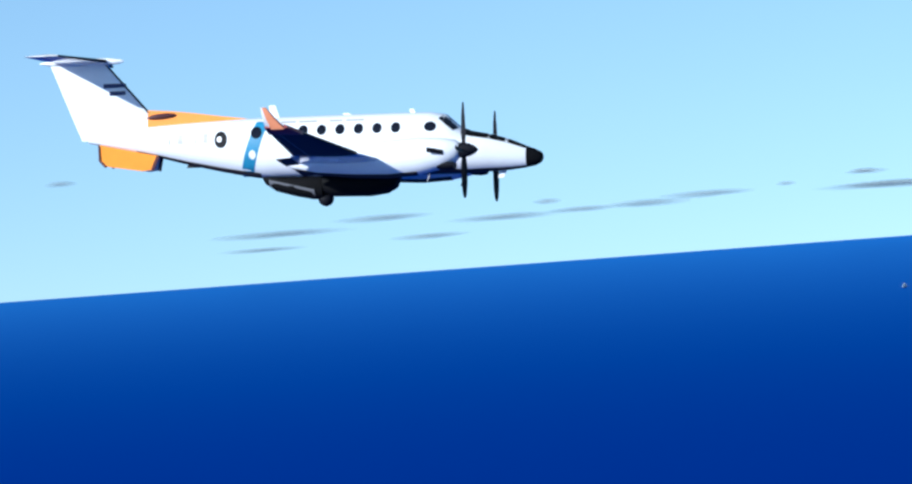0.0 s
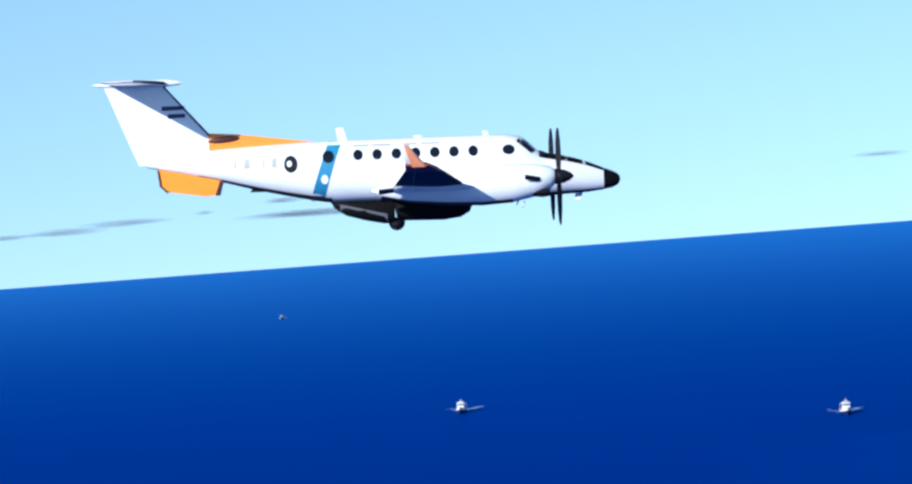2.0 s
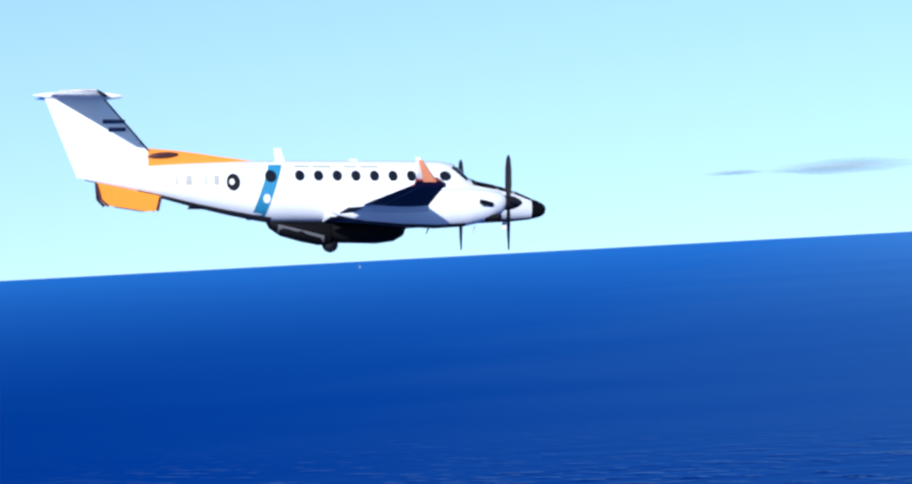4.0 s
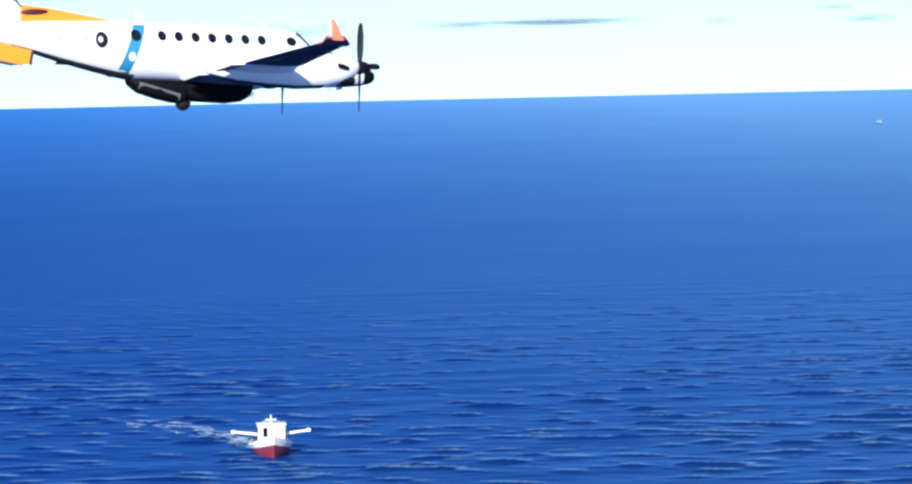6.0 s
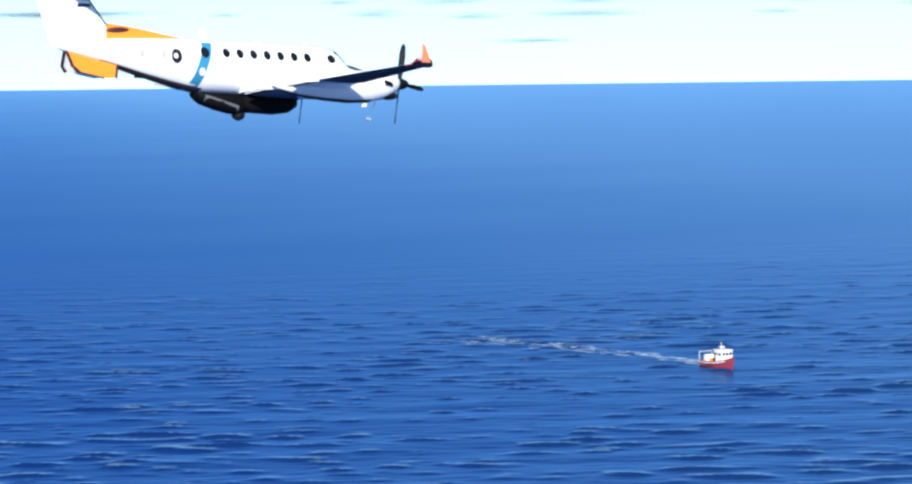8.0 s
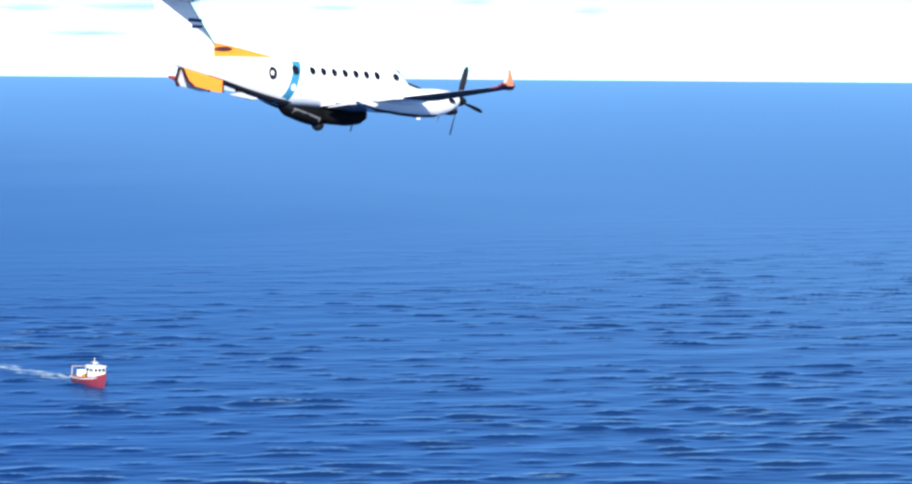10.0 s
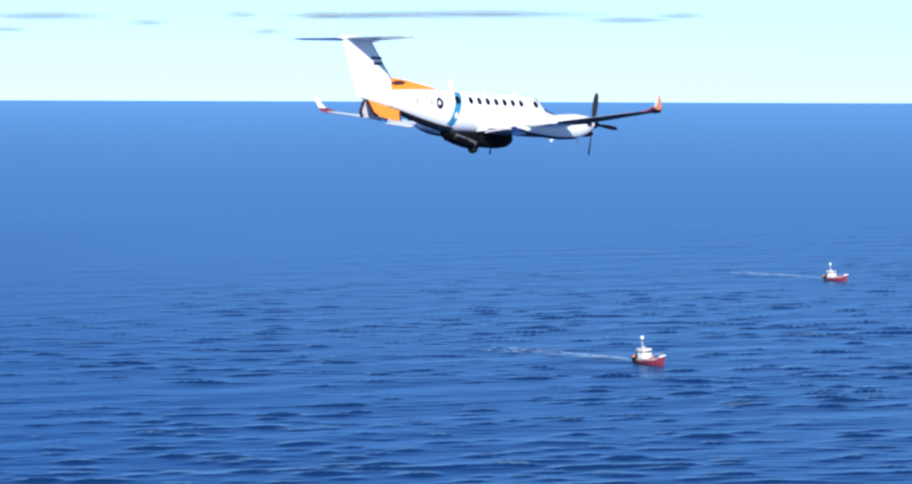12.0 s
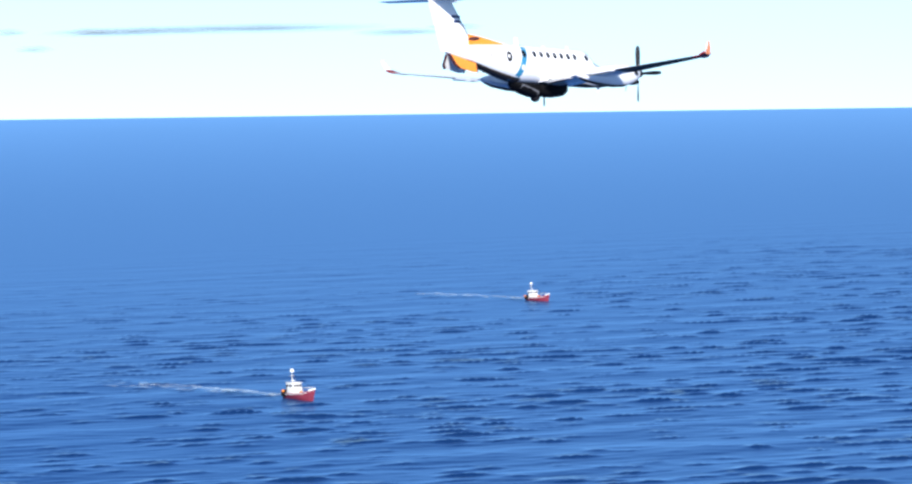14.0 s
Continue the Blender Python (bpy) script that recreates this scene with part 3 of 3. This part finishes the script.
        part("drain_mast", rod((3.0, side * 2.6, -1.36), (2.92, side * 2.6, -1.55), 0.025, 0.012), STEEL, nacelle)
        prop = new("propeller")
        prop.parent = plane
        prop.location = (3.92, side * 2.6, -0.74)
        prop["label"] = "four-bladed dark propeller"
        props.append(prop)
        part("spinner", loft([[(x, r * math.cos(a), r * math.sin(a)) for a in (math.pi * k / 8 for k in range(16))] for x, r in ((-0.13, 0.20), (0.0, 0.20), (0.16, 0.165), (0.30, 0.10), (0.38, 0.02))]), DARK, prop, "dark spinner")
        for k in range(4):
            a = math.pi / 2 * k
            rings = []
            for r, chord, twist in ((0.15, 0.12, 60), (0.45, 0.20, 48), (0.9, 0.22, 35), (1.17, 0.17, 27), (1.26, 0.08, 25)):
                t = radians(twist)
                sec = [(c * math.sin(t) * chord / 2 + d * math.cos(t) * 0.018, -c * math.cos(t) * chord / 2 + d * math.sin(t) * 0.018) for c, d in ((-1, 0), (-0.3, 1), (0.6, 1), (1, 0), (0.6, -0.6), (-0.3, -0.6))]
                rings.append([(dx, dy * math.cos(a) - r * math.sin(a), dy * math.sin(a) + r * math.cos(a)) for dx, dy in sec])
            part("blade", loft(rings), DARK, prop)
    # belly: search radar, aft fairing, camera turret
    def pod(rows, n=20):
        return loft([[(x, w * math.copysign(abs(math.cos(a)) ** 0.8, math.cos(a)), (zt + zb) / 2 + (zt - zb) / 2 * math.copysign(abs(math.sin(a)) ** 0.7, math.sin(a))) for a in (2 * math.pi * k / n for k in range(n))] for x, zt, zb, w in rows])
    part("radar_pod", pod([(-0.42, -1.2, -1.35, 0.25), (-0.36, -1.2, -1.68, 0.46), (-0.15, -1.2, -1.80, 0.52), (0.9, -1.2, -1.82, 0.52), (1.35, -1.2, -1.76, 0.48), (1.6, -1.2, -1.62, 0.40), (1.70, -1.2, -1.40, 0.25)]), BLACK, plane, "black belly radar pod")
    part("aft_fairing", pod([(-0.40, -1.2, -1.86, 0.34), (-0.7, -1.2, -1.86, 0.40), (-1.2, -1.2, -1.76, 0.42), (-1.7, -1.2, -1.62, 0.40), (-2.0, -1.15, -1.42, 0.30), (-2.1, -1.15, -1.25, 0.15)]), BLACK, plane, "black belly fairing")
    for side in (-1, 1):
        rows = []
        bm = bmesh.new()
        for k in range(9):
            x = -1.85 + 1.25 * k / 8
            low, wide = -1.54 - 0.30 * k / 8, 0.405 + 0.02 * math.sin(math.pi * k / 8)
            rows.append([bm.verts.new((x, side * (wide - 0.13 * v * v), low + 0.24 - 0.20 * v)) for v in (0, 0.33, 0.67, 1)])
        for p, q in zip(rows, rows[1:]):
            for i in range(3):
                bm.faces.new((p[i], p[i + 1], q[i + 1], q[i]))
        part("fairing_panel", bm, FAIRING, plane, "grey panel on the belly fairing")
    part("sensor_turret", loft([[(-0.36 + r * math.cos(a), r * math.sin(a), z) for a in (math.pi * k / 9 for k in range(18))] for z, r in ((-1.7, 0.14), (-1.76, 0.21), (-1.86, 0.22), (-1.96, 0.19), (-2.03, 0.11), (-2.06, 0.02))]), DARK, plane, "dark camera turret ball")
    # aerials
    def blade_aerial(x, z0, z1, chord, mat=WHITE):
        part("blade_aerial", plate([(x, z0), (x + chord, z0), (x + chord * 0.55, z1), (x - 0.05, z1)], 0.03), mat, plane)
    blade_aerial(-1.85, 0.38, 0.74, 0.26), blade_aerial(2.05, 0.38, 0.52, 0.14), blade_aerial(0.2, 0.4, 0.46, 0.25), blade_aerial(4.45, -1.2, -1.43, 0.2), blade_aerial(-4.2, -0.82, -0.9, 0.8, DARK)
    return plane


def fin_ring(lead, tail, z, half=0.085):
    n, pts = 10, []
    for k in range(2 * n):
        a = math.pi * k / n
        u = (1 + math.cos(a)) / 2
        pts.append((tail + (lead - tail) * u, half * (1.75 * math.sqrt(max(1 - u, 0)) * u + 0.08) * (1 if k < n else -1), z))
    return pts


def winglet_ring(lead, tail, y, z, thick, side, tilt):
    flat = aerofoil(lead, tail, 0, 0, thick)
    return [(x, y - side * dz * math.sin(tilt), z + dz * math.cos(tilt)) for x, _, dz in flat]


props = []
aircraft = build_aircraft()


# ---- fishing boats ----
def build_boat(label, low, high, booms=True, house_at=0.0, size=1.0, mast_top=7.6, beam=1.0, house_paint=None, dome=False):
    """A 14 m fishing boat, bow to +x; house_at shifts the wheelhouse along the deck."""
    boat = tagged(new("fishing_boat"), label, "boat", group="fishing boats at sea")
    boat.scale = (size, size * beam, size)
    rows = [(-6.6, 1.9, 1.25), (-4.0, 2.25, 1.2), (0.0, 2.35, 1.35), (3.0, 2.0, 1.75), (5.2, 1.2, 2.25), (6.6, 0.45, 2.7), (7.2, 0.06, 2.9)]

    def station(x, w, top, f0, f1):
        zs = [-0.6 + (top + 0.6) * (f0 + (f1 - f0) * k / 3) for k in range(4)]
        rake = lambda z: x - (0.9 * (top - z) / 3.5 if x > 4 else 0)
        side = [(rake(z), w * (0.55 + 0.45 * ((z + 0.6) / (top + 0.6)) ** 0.6), z) for z in zs]
        return [(a, b, c) for a, b, c in side] + [(a, -b, c) for a, b, c in reversed(side)]
    hull = part("hull", loft([station(x, w, t, 0, 0.62) for x, w, t in rows]), low, boat)
    part("bulwark", loft([station(x, w * 1.01, t, 0.62, 1.0) for x, w, t in rows]), high, hull)
    part("rubbing_strake", loft([[(x - (0.3 if x > 4 else 0), s * (w * 1.0 + 0.05 if w > 0.1 else 0.08), t * 0.8 + dz) for s, dz in ((1, -0.08), (1, 0.08), (-1, 0.08), (-1, -0.08))] for x, w, t in rows]), HULL_WHITE, hull)
    part("deck", loft([[(x * 0.98, w * 0.9, t + 0.02), (x * 0.98, -w * 0.9, t + 0.02), (x * 0.98, -w * 0.9, t - 0.1), (x * 0.98, w * 0.9, t - 0.1)] for x, w, t in rows]), DECK, boat)
    h, house_paint = house_at, house_paint or HULL_WHITE
    house = part("wheelhouse", box(h - 1.9, h + 1.7, -1.45, 1.45, 1.2, 4.1, 0.12), house_paint, boat, "white wheelhouse")
    part("wheelhouse_roof", box(h - 2.1, h + 2.0, -1.6, 1.6, 4.08, 4.24, 0.05), house_paint, house)
    for y in ((-0.9, 0, 0.9) if not booms else ()):
        part("front_window", box(h + 1.68, h + 1.73, y - 0.34, y + 0.34, 2.95, 3.7), GLASS, house)
    if booms:
        part("front_window", box(h + 1.68, h + 1.73, -0.95, -0.45, 2.35, 3.75), GLASS, house, "tall dark front opening")
        part("porthole", rod((h + 1.69, 0.75, 3.15), (h + 1.73, 0.75, 3.15), 0.2, n=14), GREY, house)
    for s in (-1, 1):
        for x in (-1.0, 0.2, 1.1):
            part("side_window", box(h + x - 0.35, h + x + 0.35, s * 1.46 - 0.02, s * 1.46 + 0.02, 2.95, 3.6), GLASS, house)
        part("side_door", box(h - 1.75, h - 1.35, s * 1.46 - 0.02, s * 1.46 + 0.02, 1.5, 3.4), DARK, house)
    if dome:
        part("radar_dome", loft([[(h - 0.9 + r * math.cos(a), r * math.sin(a), mast_top + z) for a in (math.pi * k / 7 for k in range(14))]
                                 for z, r in ((-0.1, 0.25), (0.0, 0.5), (0.3, 0.6), (0.6, 0.52), (0.85, 0.3), (0.95, 0.05))]), HULL_WHITE, boat, "white radar dome on the mast")
        part("bow_cap", loft([[(x, w * s, t + dz) for s, dz in ((1, -0.25), (1, 0.2), (-1, 0.2), (-1, -0.25))] for x, w, t in ((5.4, 1.1, 2.3), (6.7, 0.45, 2.75), (7.3, 0.08, 2.95))]), HULL_WHITE, boat, "white bow cap")
        part("stern_plating", loft([[(x, w, 0.3), (x, w, t), (x, -w, t), (x, -w, 0.3)] for x, w, t in ((-6.75, 1.95, 1.4), (-5.6, 2.14, 1.36), (-4.3, 2.3, 1.32))]), DARK, boat, "dark stern plating")
    mast = part("mast", rod((h - 0.8, 0, 4.1), (h - 0.9, 0, mast_top), 0.13, 0.07), TAN, boat)
    part("cross_tree", rod((h - 0.86, -0.9, mast_top - 1), (h - 0.86, 0.9, mast_top - 1), 0.05), TAN, mast)
    part("radar_scanner", box(h - 0.55, h - 0.2, -0.6, 0.6, 4.6, 4.8, 0.04), HULL_WHITE, mast)
    for s in (-1, 1):
        part("stay", rod((h - 0.88, 0, mast_top - 0.3), (-5.9 if h > -1 else 5.5, s * 1.6, 1.3 if h > -1 else 2.2), 0.025, n=5), DARK, mast)
    gallows_x, gallows_z = (-5.9, 3.2) if h > -1 else (3.4, 3.0)
    if not booms:
        gallows = part("gallows", rod((gallows_x, -1.7, 1.1), (gallows_x, -1.7, gallows_z), 0.08), TAN, boat, "buff steel gallows frame")
        part("gallows_post", rod((gallows_x, 1.7, 1.1), (gallows_x, 1.7, gallows_z), 0.08), TAN, gallows)
        part("gallows_beam", rod((gallows_x, -1.8, gallows_z), (gallows_x, 1.8, gallows_z), 0.08), TAN, gallows)
    part("deck_box", box(-4.9, -3.5, -1.1, 1.1, 1.2, 2.6, 0.08), HULL_WHITE, boat) if h > -1 else None
    part("winch", rod((h - 3.2, -0.8, 1.75), (h - 3.2, 0.8, 1.75), 0.4, n=12), DARK, boat)
    for x, y in ((h - 4.2, 0.9), (h - 4.3, -0.7), (h + 3.1, 0.4)):
        part("fish_crate", box(x - 0.4, x + 0.4, y - 0.3, y + 0.3, 1.3, 1.95, 0.03), ORANGE, boat)
    if booms:
        for s in (-1, 1):
            part("outrigger_boom", rod((h - 0.5, s * 1.5, 2.6), (h - 1.0, s * 4.2, 3.0), 0.22, 0.18), HULL_WHITE, boat, "white outrigger boom")
            part("paravane", box(h - 1.2, h - 0.8, s * 4.1 - 0.2, s * 4.1 + 0.2, 2.75, 3.25, 0.08), HULL_WHITE, boat)
    part("bow_rail", rod((6.9, 0, 2.9), (6.9, 0, 3.7), 0.04), STEEL, boat)
    return boat


def build_wake(x, y, length, spread, seed):
    """Foam behind a boat that heads towards -y: two arms and churned water, as torn flat shreds."""
    rng = random.Random(seed)
    verts, faces = [], []
    for k in range(int(1.7 * length) + (12 if length > 5 else 3)):
        d = length * rng.random() ** 1.4
        s = (1.2 + spread * d) * rng.choice((-1, 1, 1, 1)) + rng.uniform(-1.0, 1.0) * (0.9 + 0.03 * d) + 2.2 * math.sin(d / 22)
        lx, ly = rng.uniform(0.5, 2.0), rng.uniform(1.2, 4.5)
        cx, cy, z = x + s, y + 4 + d, 0.65 + 0.002 * k
        n = 7
        i = len(verts)
        for j in range(n):
            a, r = 2 * math.pi * j / n, rng.uniform(0.6, 1.1)
            verts.append((cx + lx * r * math.cos(a), cy + ly * r * math.sin(a), z + rng.uniform(-0.05, 0.1)))
        faces.append(list(range(i, i + n)))
    me = bpy.data.meshes.new("wake_foam")
    me.from_pydata(verts, [], faces)
    me.materials.append(FOAM)
    return tagged(new("wake_foam", me), "white broken foam trailing behind a fishing boat", "wake", kind="stuff")


red_boat = build_boat("red fishing boat with white wheelhouse under way", HULL_RED, HULL_RED, False, 2.3, 1.0, 5.9)
aft_boat = build_boat("red fishing boat with wheelhouse aft and tall mast", HULL_RED, HULL_RED, False, -3.2, 0.85, 7.0, dome=True)
white_boat = build_boat("white fishing boat with red waterline and outrigger booms", HULL_RED, HULL_WHITE, True, 1.0, 1.35, 5.4, 1.35)
pale_boat = build_boat("small white fishing boat with dark lower hull far off", NAVY, HULL_WHITE, False, 0.4, 0.85, 5.8)
far_white = build_boat("small pale fishing boat near the horizon", HAZE_WHITE, HAZE_WHITE, False, 0.4, 0.6, 5.8, house_paint=HAZE_WHITE)
FLEET = [(white_boat, (506, 637), (-0.1, -3.3), -113), (red_boat, (807, 643), (0.0, -3.0), -100), (aft_boat, (1090, 586), (0.3, -2.8), -104),
         (copy_thing(aft_boat, pose(0, 0, 0)), (1382, 741), (0.1, -2.9), -95), (pale_boat, (81, 1310), (-0.1, -3.0), -97),
         (copy_thing(pale_boat, pose(0, 0, 0)), (205, 1147), (0.0, -3.0), -92), (far_white, (-36, 2613), (0.0, -3.0), -100),
         (copy_thing(far_white, pose(0, 0, 0)), (2057, 2575), (0.0, -3.0), -95), (copy_thing(far_white, pose(0, 0, 0)), (1298, 4312), (0.0, -3.0), -95)]
FLEET[3][0].scale = (0.72, 0.72, 0.72)
SEEN = (5.5, 8.5, 13.0, 13.0, 1.6, 2.1, 1.0, 6.8, 4.4)
for k, ((boat, place, speed, turn), t) in enumerate(zip(FLEET, SEEN)):
    build_wake(place[0] + speed[0] * t, place[1] + speed[1] * t, (60, 95, 55, 45, 14, 14, 8, 3, 3)[k], (0.35 if k in (4, 5) else 0.035), k)


# ---- thin grey clouds low over the horizon, 4.6 km off ----
def build_cloud(eye_x, bearing, rise, width, height, seed):
    """bearing in degrees to the right of +y, rise and height in metres at that distance."""
    rng = random.Random(seed)
    far = 4600
    a = radians(bearing)
    bm = bmesh.new()
    bmesh.ops.create_uvsphere(bm, u_segments=20, v_segments=10, radius=1)
    for v in bm.verts:
        k = 1 + 0.25 * noise.noise(v.co * 2.3 + Vector((seed * 3.1, 0, 0)))
        v.co = Vector((v.co.x * width / 2 * k, v.co.y * width / 5, v.co.z * height / 2 * k + 0.12 * height * math.sin(3 * v.co.x + seed)))
    ob = tagged(mesh_object("cloud", bm, CLOUD), "thin grey streak of cloud low over the horizon", "cloud", group="clouds over the horizon", kind="backdrop")
    ob.matrix_world = pose(eye_x + far * math.sin(a), far * math.cos(a), 80 + rise, 0, 0, -bearing)
    ob.visible_shadow = False
    return ob


for k, row in enumerate([
    (17, -9.39, 1, 156, 10), (17, -11.11, -11, 211, 10), (17, -7.40, -10, 178, 10), (17, -5.10, -5, 133, 10), (17, -6.71, 7, 44, 8),
    (17, -6.15, -6, 111, 8), (17, -4.04, 2, 145, 10), (17, -2.79, 7, 33, 6), (17, -1.53, 16, 44, 7), (17, -0.70, -4, 278, 12),
    (17, 0.07, -2, 133, 8), (17, 2.72, 0, 67, 9), (17, -8.66, -27, 122, 8), (17, -11.42, -30, 133, 6), (0, -14.41, 75, 50, 8),
    (0, -1.26, 15, 67, 7), (0, -0.99, -2, 167, 9), (52, 2.62, -1, 78, 7),
]):
    build_cloud(*row, k + 0)
for k, row in enumerate([
    (52, 3.29, 6, 22, 5), (69, 7.67, 17, 89, 7),
]):
    build_cloud(*row, k + 20)
for k, row in enumerate([
    (155, 21.15, 16, 96, 7), (155, 22.92, 18, 240, 22), (155, 24.68, 20, 58, 7), (155, 26.30, 20, 240, 20), (155, 27.53, 26, 48, 10),
    (172, 29.45, 23, 144, 10), (172, 31.15, 24, 211, 12),
]):
    build_cloud(*row, k + 40)
for k, row in enumerate([
    (241, 30.29, 26, 340, 9), (241, 35.35, 56, 86, 11), (241, 36.64, 39, 134, 12), (241, 37.82, 46, 96, 12), (241, 38.86, 36, 125, 12),
    (241, 34.87, 37, 67, 9), (241, 35.44, 22, 96, 12), (241, 37.06, 18, 96, 10), (241, 38.86, 20, 182, 10), (241, 38.39, 53, 48, 9),
    (241, 38.01, -16, 153, 7), (241, 32.97, 22, 58, 7),
]):
    build_cloud(*row, k + 60)
for k, row in enumerate([
    (431, 47.88, 43, 403, 14), (431, 43.99, 41, 58, 9), (431, 45.31, 40, 77, 10), (431, 42.47, 29, 67, 9), (431, 44.41, 18, 58, 9),
    (431, 51.22, 41, 86, 9), (397, 41.17, 39, 192, 12), (397, 40.51, 20, 77, 7), (397, 50.67, 35, 144, 10), (466, 45.56, 39, 240, 12),
]):
    build_cloud(*row, k + 80)


# ---- what moves ----
def motions():
    walk(aircraft, [
    (0, pose(-16.25, 93.65, 82.45, -1.59, 2.57, -1.89)), (0.5, pose(5.16, 93.19, 82.30, -1.58, 2.44, -2.65)),
    (1, pose(26.28, 93.02, 82.03, -0.54, 2.30, -1.17)), (1.5, pose(47.62, 93.19, 81.66, 0.44, 2.30, -0.64)),
    (2, pose(68.93, 93.29, 81.29, 1.00, 2.21, -0.32)), (2.2, pose(77.44, 93.37, 81.19, 1.68, 2.17, -0.05)),
    (2.7, pose(100.48, 92.87, 81.03, 1.53, 2.35, -0.58)), (3.2, pose(124.11, 92.15, 80.92, 1.06, 2.63, -1.45)),
    (3.75, pose(150.19, 91.30, 80.83, 0.32, 2.96, -2.41)), (4.3, pose(175.64, 90.60, 80.70, -0.50, 3.20, -2.94)),
    (4.5, pose(184.17, 90.51, 80.61, -0.96, 3.11, -2.79)), (5, pose(205.80, 90.20, 80.39, -2.03, 3.21, -2.03)),
    (5.5, pose(227.34, 90.24, 80.31, -1.84, 3.20, -1.85)), (6, pose(248.59, 90.31, 80.26, -1.22, 3.44, -1.52)),
    (6.5, pose(270.17, 90.39, 80.02, -0.83, 3.46, -0.49)), (7, pose(291.85, 90.72, 79.59, -0.74, 3.31, 0.12)),
    (7.5, pose(313.54, 91.10, 79.28, -0.51, 3.41, 0.88)), (8, pose(335.45, 91.67, 79.26, -0.73, 3.59, 1.32)),
    (8.5, pose(357.17, 92.43, 79.19, -0.66, 3.80, 1.34)), (9, pose(379.44, 92.89, 78.99, -0.24, 3.81, 1.46)),
    (9.2, pose(388.23, 93.18, 78.76, -0.34, 3.84, 1.60)), (9.7, pose(411.21, 92.95, 78.42, -0.24, 3.67, 1.44)),
    (10.2, pose(434.47, 92.45, 78.06, -0.15, 3.43, 1.15)), (10.75, pose(460.09, 91.88, 77.71, -0.14, 3.16, 0.84)),
    (11.3, pose(485.45, 91.62, 77.50, -0.27, 2.96, 0.71)), (11.5, pose(494.43, 91.83, 77.47, -0.49, 2.94, 0.81)),
    (12, pose(516.78, 92.38, 77.74, -1.00, 2.95, 1.18)), (12.5, pose(539.14, 93.33, 78.11, -0.83, 2.97, 1.41)),
    (13, pose(561.64, 93.83, 78.61, -1.78, 3.04, 1.83)), (13.5, pose(583.54, 94.64, 79.19, -1.70, 3.15, 1.73)),
    (14, pose(605.63, 95.20, 79.97, -2.13, 3.04, 1.85)),
    ])
    walk(cabin, [
    (0, pose(0.000, 0, 80, 0, 3.5, 0)), (0.5, pose(17.247, 0, 80, 0, 3.5, 0)),
    (1, pose(34.495, 0, 80, 0, 3.5, 0)), (1.5, pose(51.742, 0, 80, 0, 3.5, 0)),
    (2, pose(68.990, 0, 80, 0, 3.5, 0)), (2.2, pose(75.889, 0, 80, 0, 3.5, 0)),
    (2.7, pose(93.136, 0, 80, 0, 3.5, 0)), (3.2, pose(110.383, 0, 80, 0, 3.5, 0)),
    (3.75, pose(129.355, 0, 80, 0, 3.5, 0)), (4.3, pose(148.328, 0, 80, 0, 3.5, 0)),
    (4.5, pose(155.227, 0, 80, 0, 3.5, 0)), (5, pose(172.474, 0, 80, 0, 3.5, 0)),
    (5.5, pose(189.721, 0, 80, 0, 3.5, 0)), (6, pose(206.969, 0, 80, 0, 3.5, 0)),
    (6.5, pose(224.216, 0, 80, 0, 3.5, 0)), (7, pose(241.463, 0, 80, 0, 3.5, 0)),
    (7.5, pose(258.711, 0, 80, 0, 3.5, 0)), (8, pose(275.958, 0, 80, 0, 3.5, 0)),
    (8.5, pose(293.206, 0, 80, 0, 3.5, 0)), (9, pose(310.453, 0, 80, 0, 3.5, 0)),
    (9.2, pose(317.352, 0, 80, 0, 3.5, 0)), (9.7, pose(334.599, 0, 80, 0, 3.5, 0)),
    (10.2, pose(351.847, 0, 80, 0, 3.5, 0)), (10.75, pose(370.819, 0, 80, 0, 3.5, 0)),
    (11.3, pose(389.791, 0, 80, 0, 3.5, 0)), (11.5, pose(396.690, 0, 80, 0, 3.5, 0)),
    (12, pose(413.937, 0, 80, 0, 3.5, 0)), (12.5, pose(431.185, 0, 80, 0, 3.5, 0)),
    (13, pose(448.432, 0, 80, 0, 3.5, 0)), (13.5, pose(465.680, 0, 80, 0, 3.5, 0)),
    (14, pose(482.927, 0, 80, 0, 3.5, 0)),
    ])
    for boat, place, speed, turn in FLEET:
        walk(boat, [(t, pose(place[0] + speed[0] * t, place[1] + speed[1] * t, 0.4, 1.5 * math.sin(t + turn), 1.2 * math.sin(0.8 * t), turn)) for t in (0, 2, 4, 6, 8, 10, 12, 14)])
    for side, prop in zip((-1, 1), props):
        walk(prop, [(0.1 * i, pose(3.92, side * 2.6, -0.74, 36.0 * i + float(np.interp(0.1 * i, [0, 4.5, 5, 5.5, 6, 6.5, 7, 7.5, 8, 8.5, 9, 11.5, 12, 12.5, 13, 13.5, 14], [0, 0, 22, 0, 0, 40, 85, 138, 188, 215, 202, 188, 188, 208, 197, 218, 180])), 0, 0)) for i in range(141)])


motions()
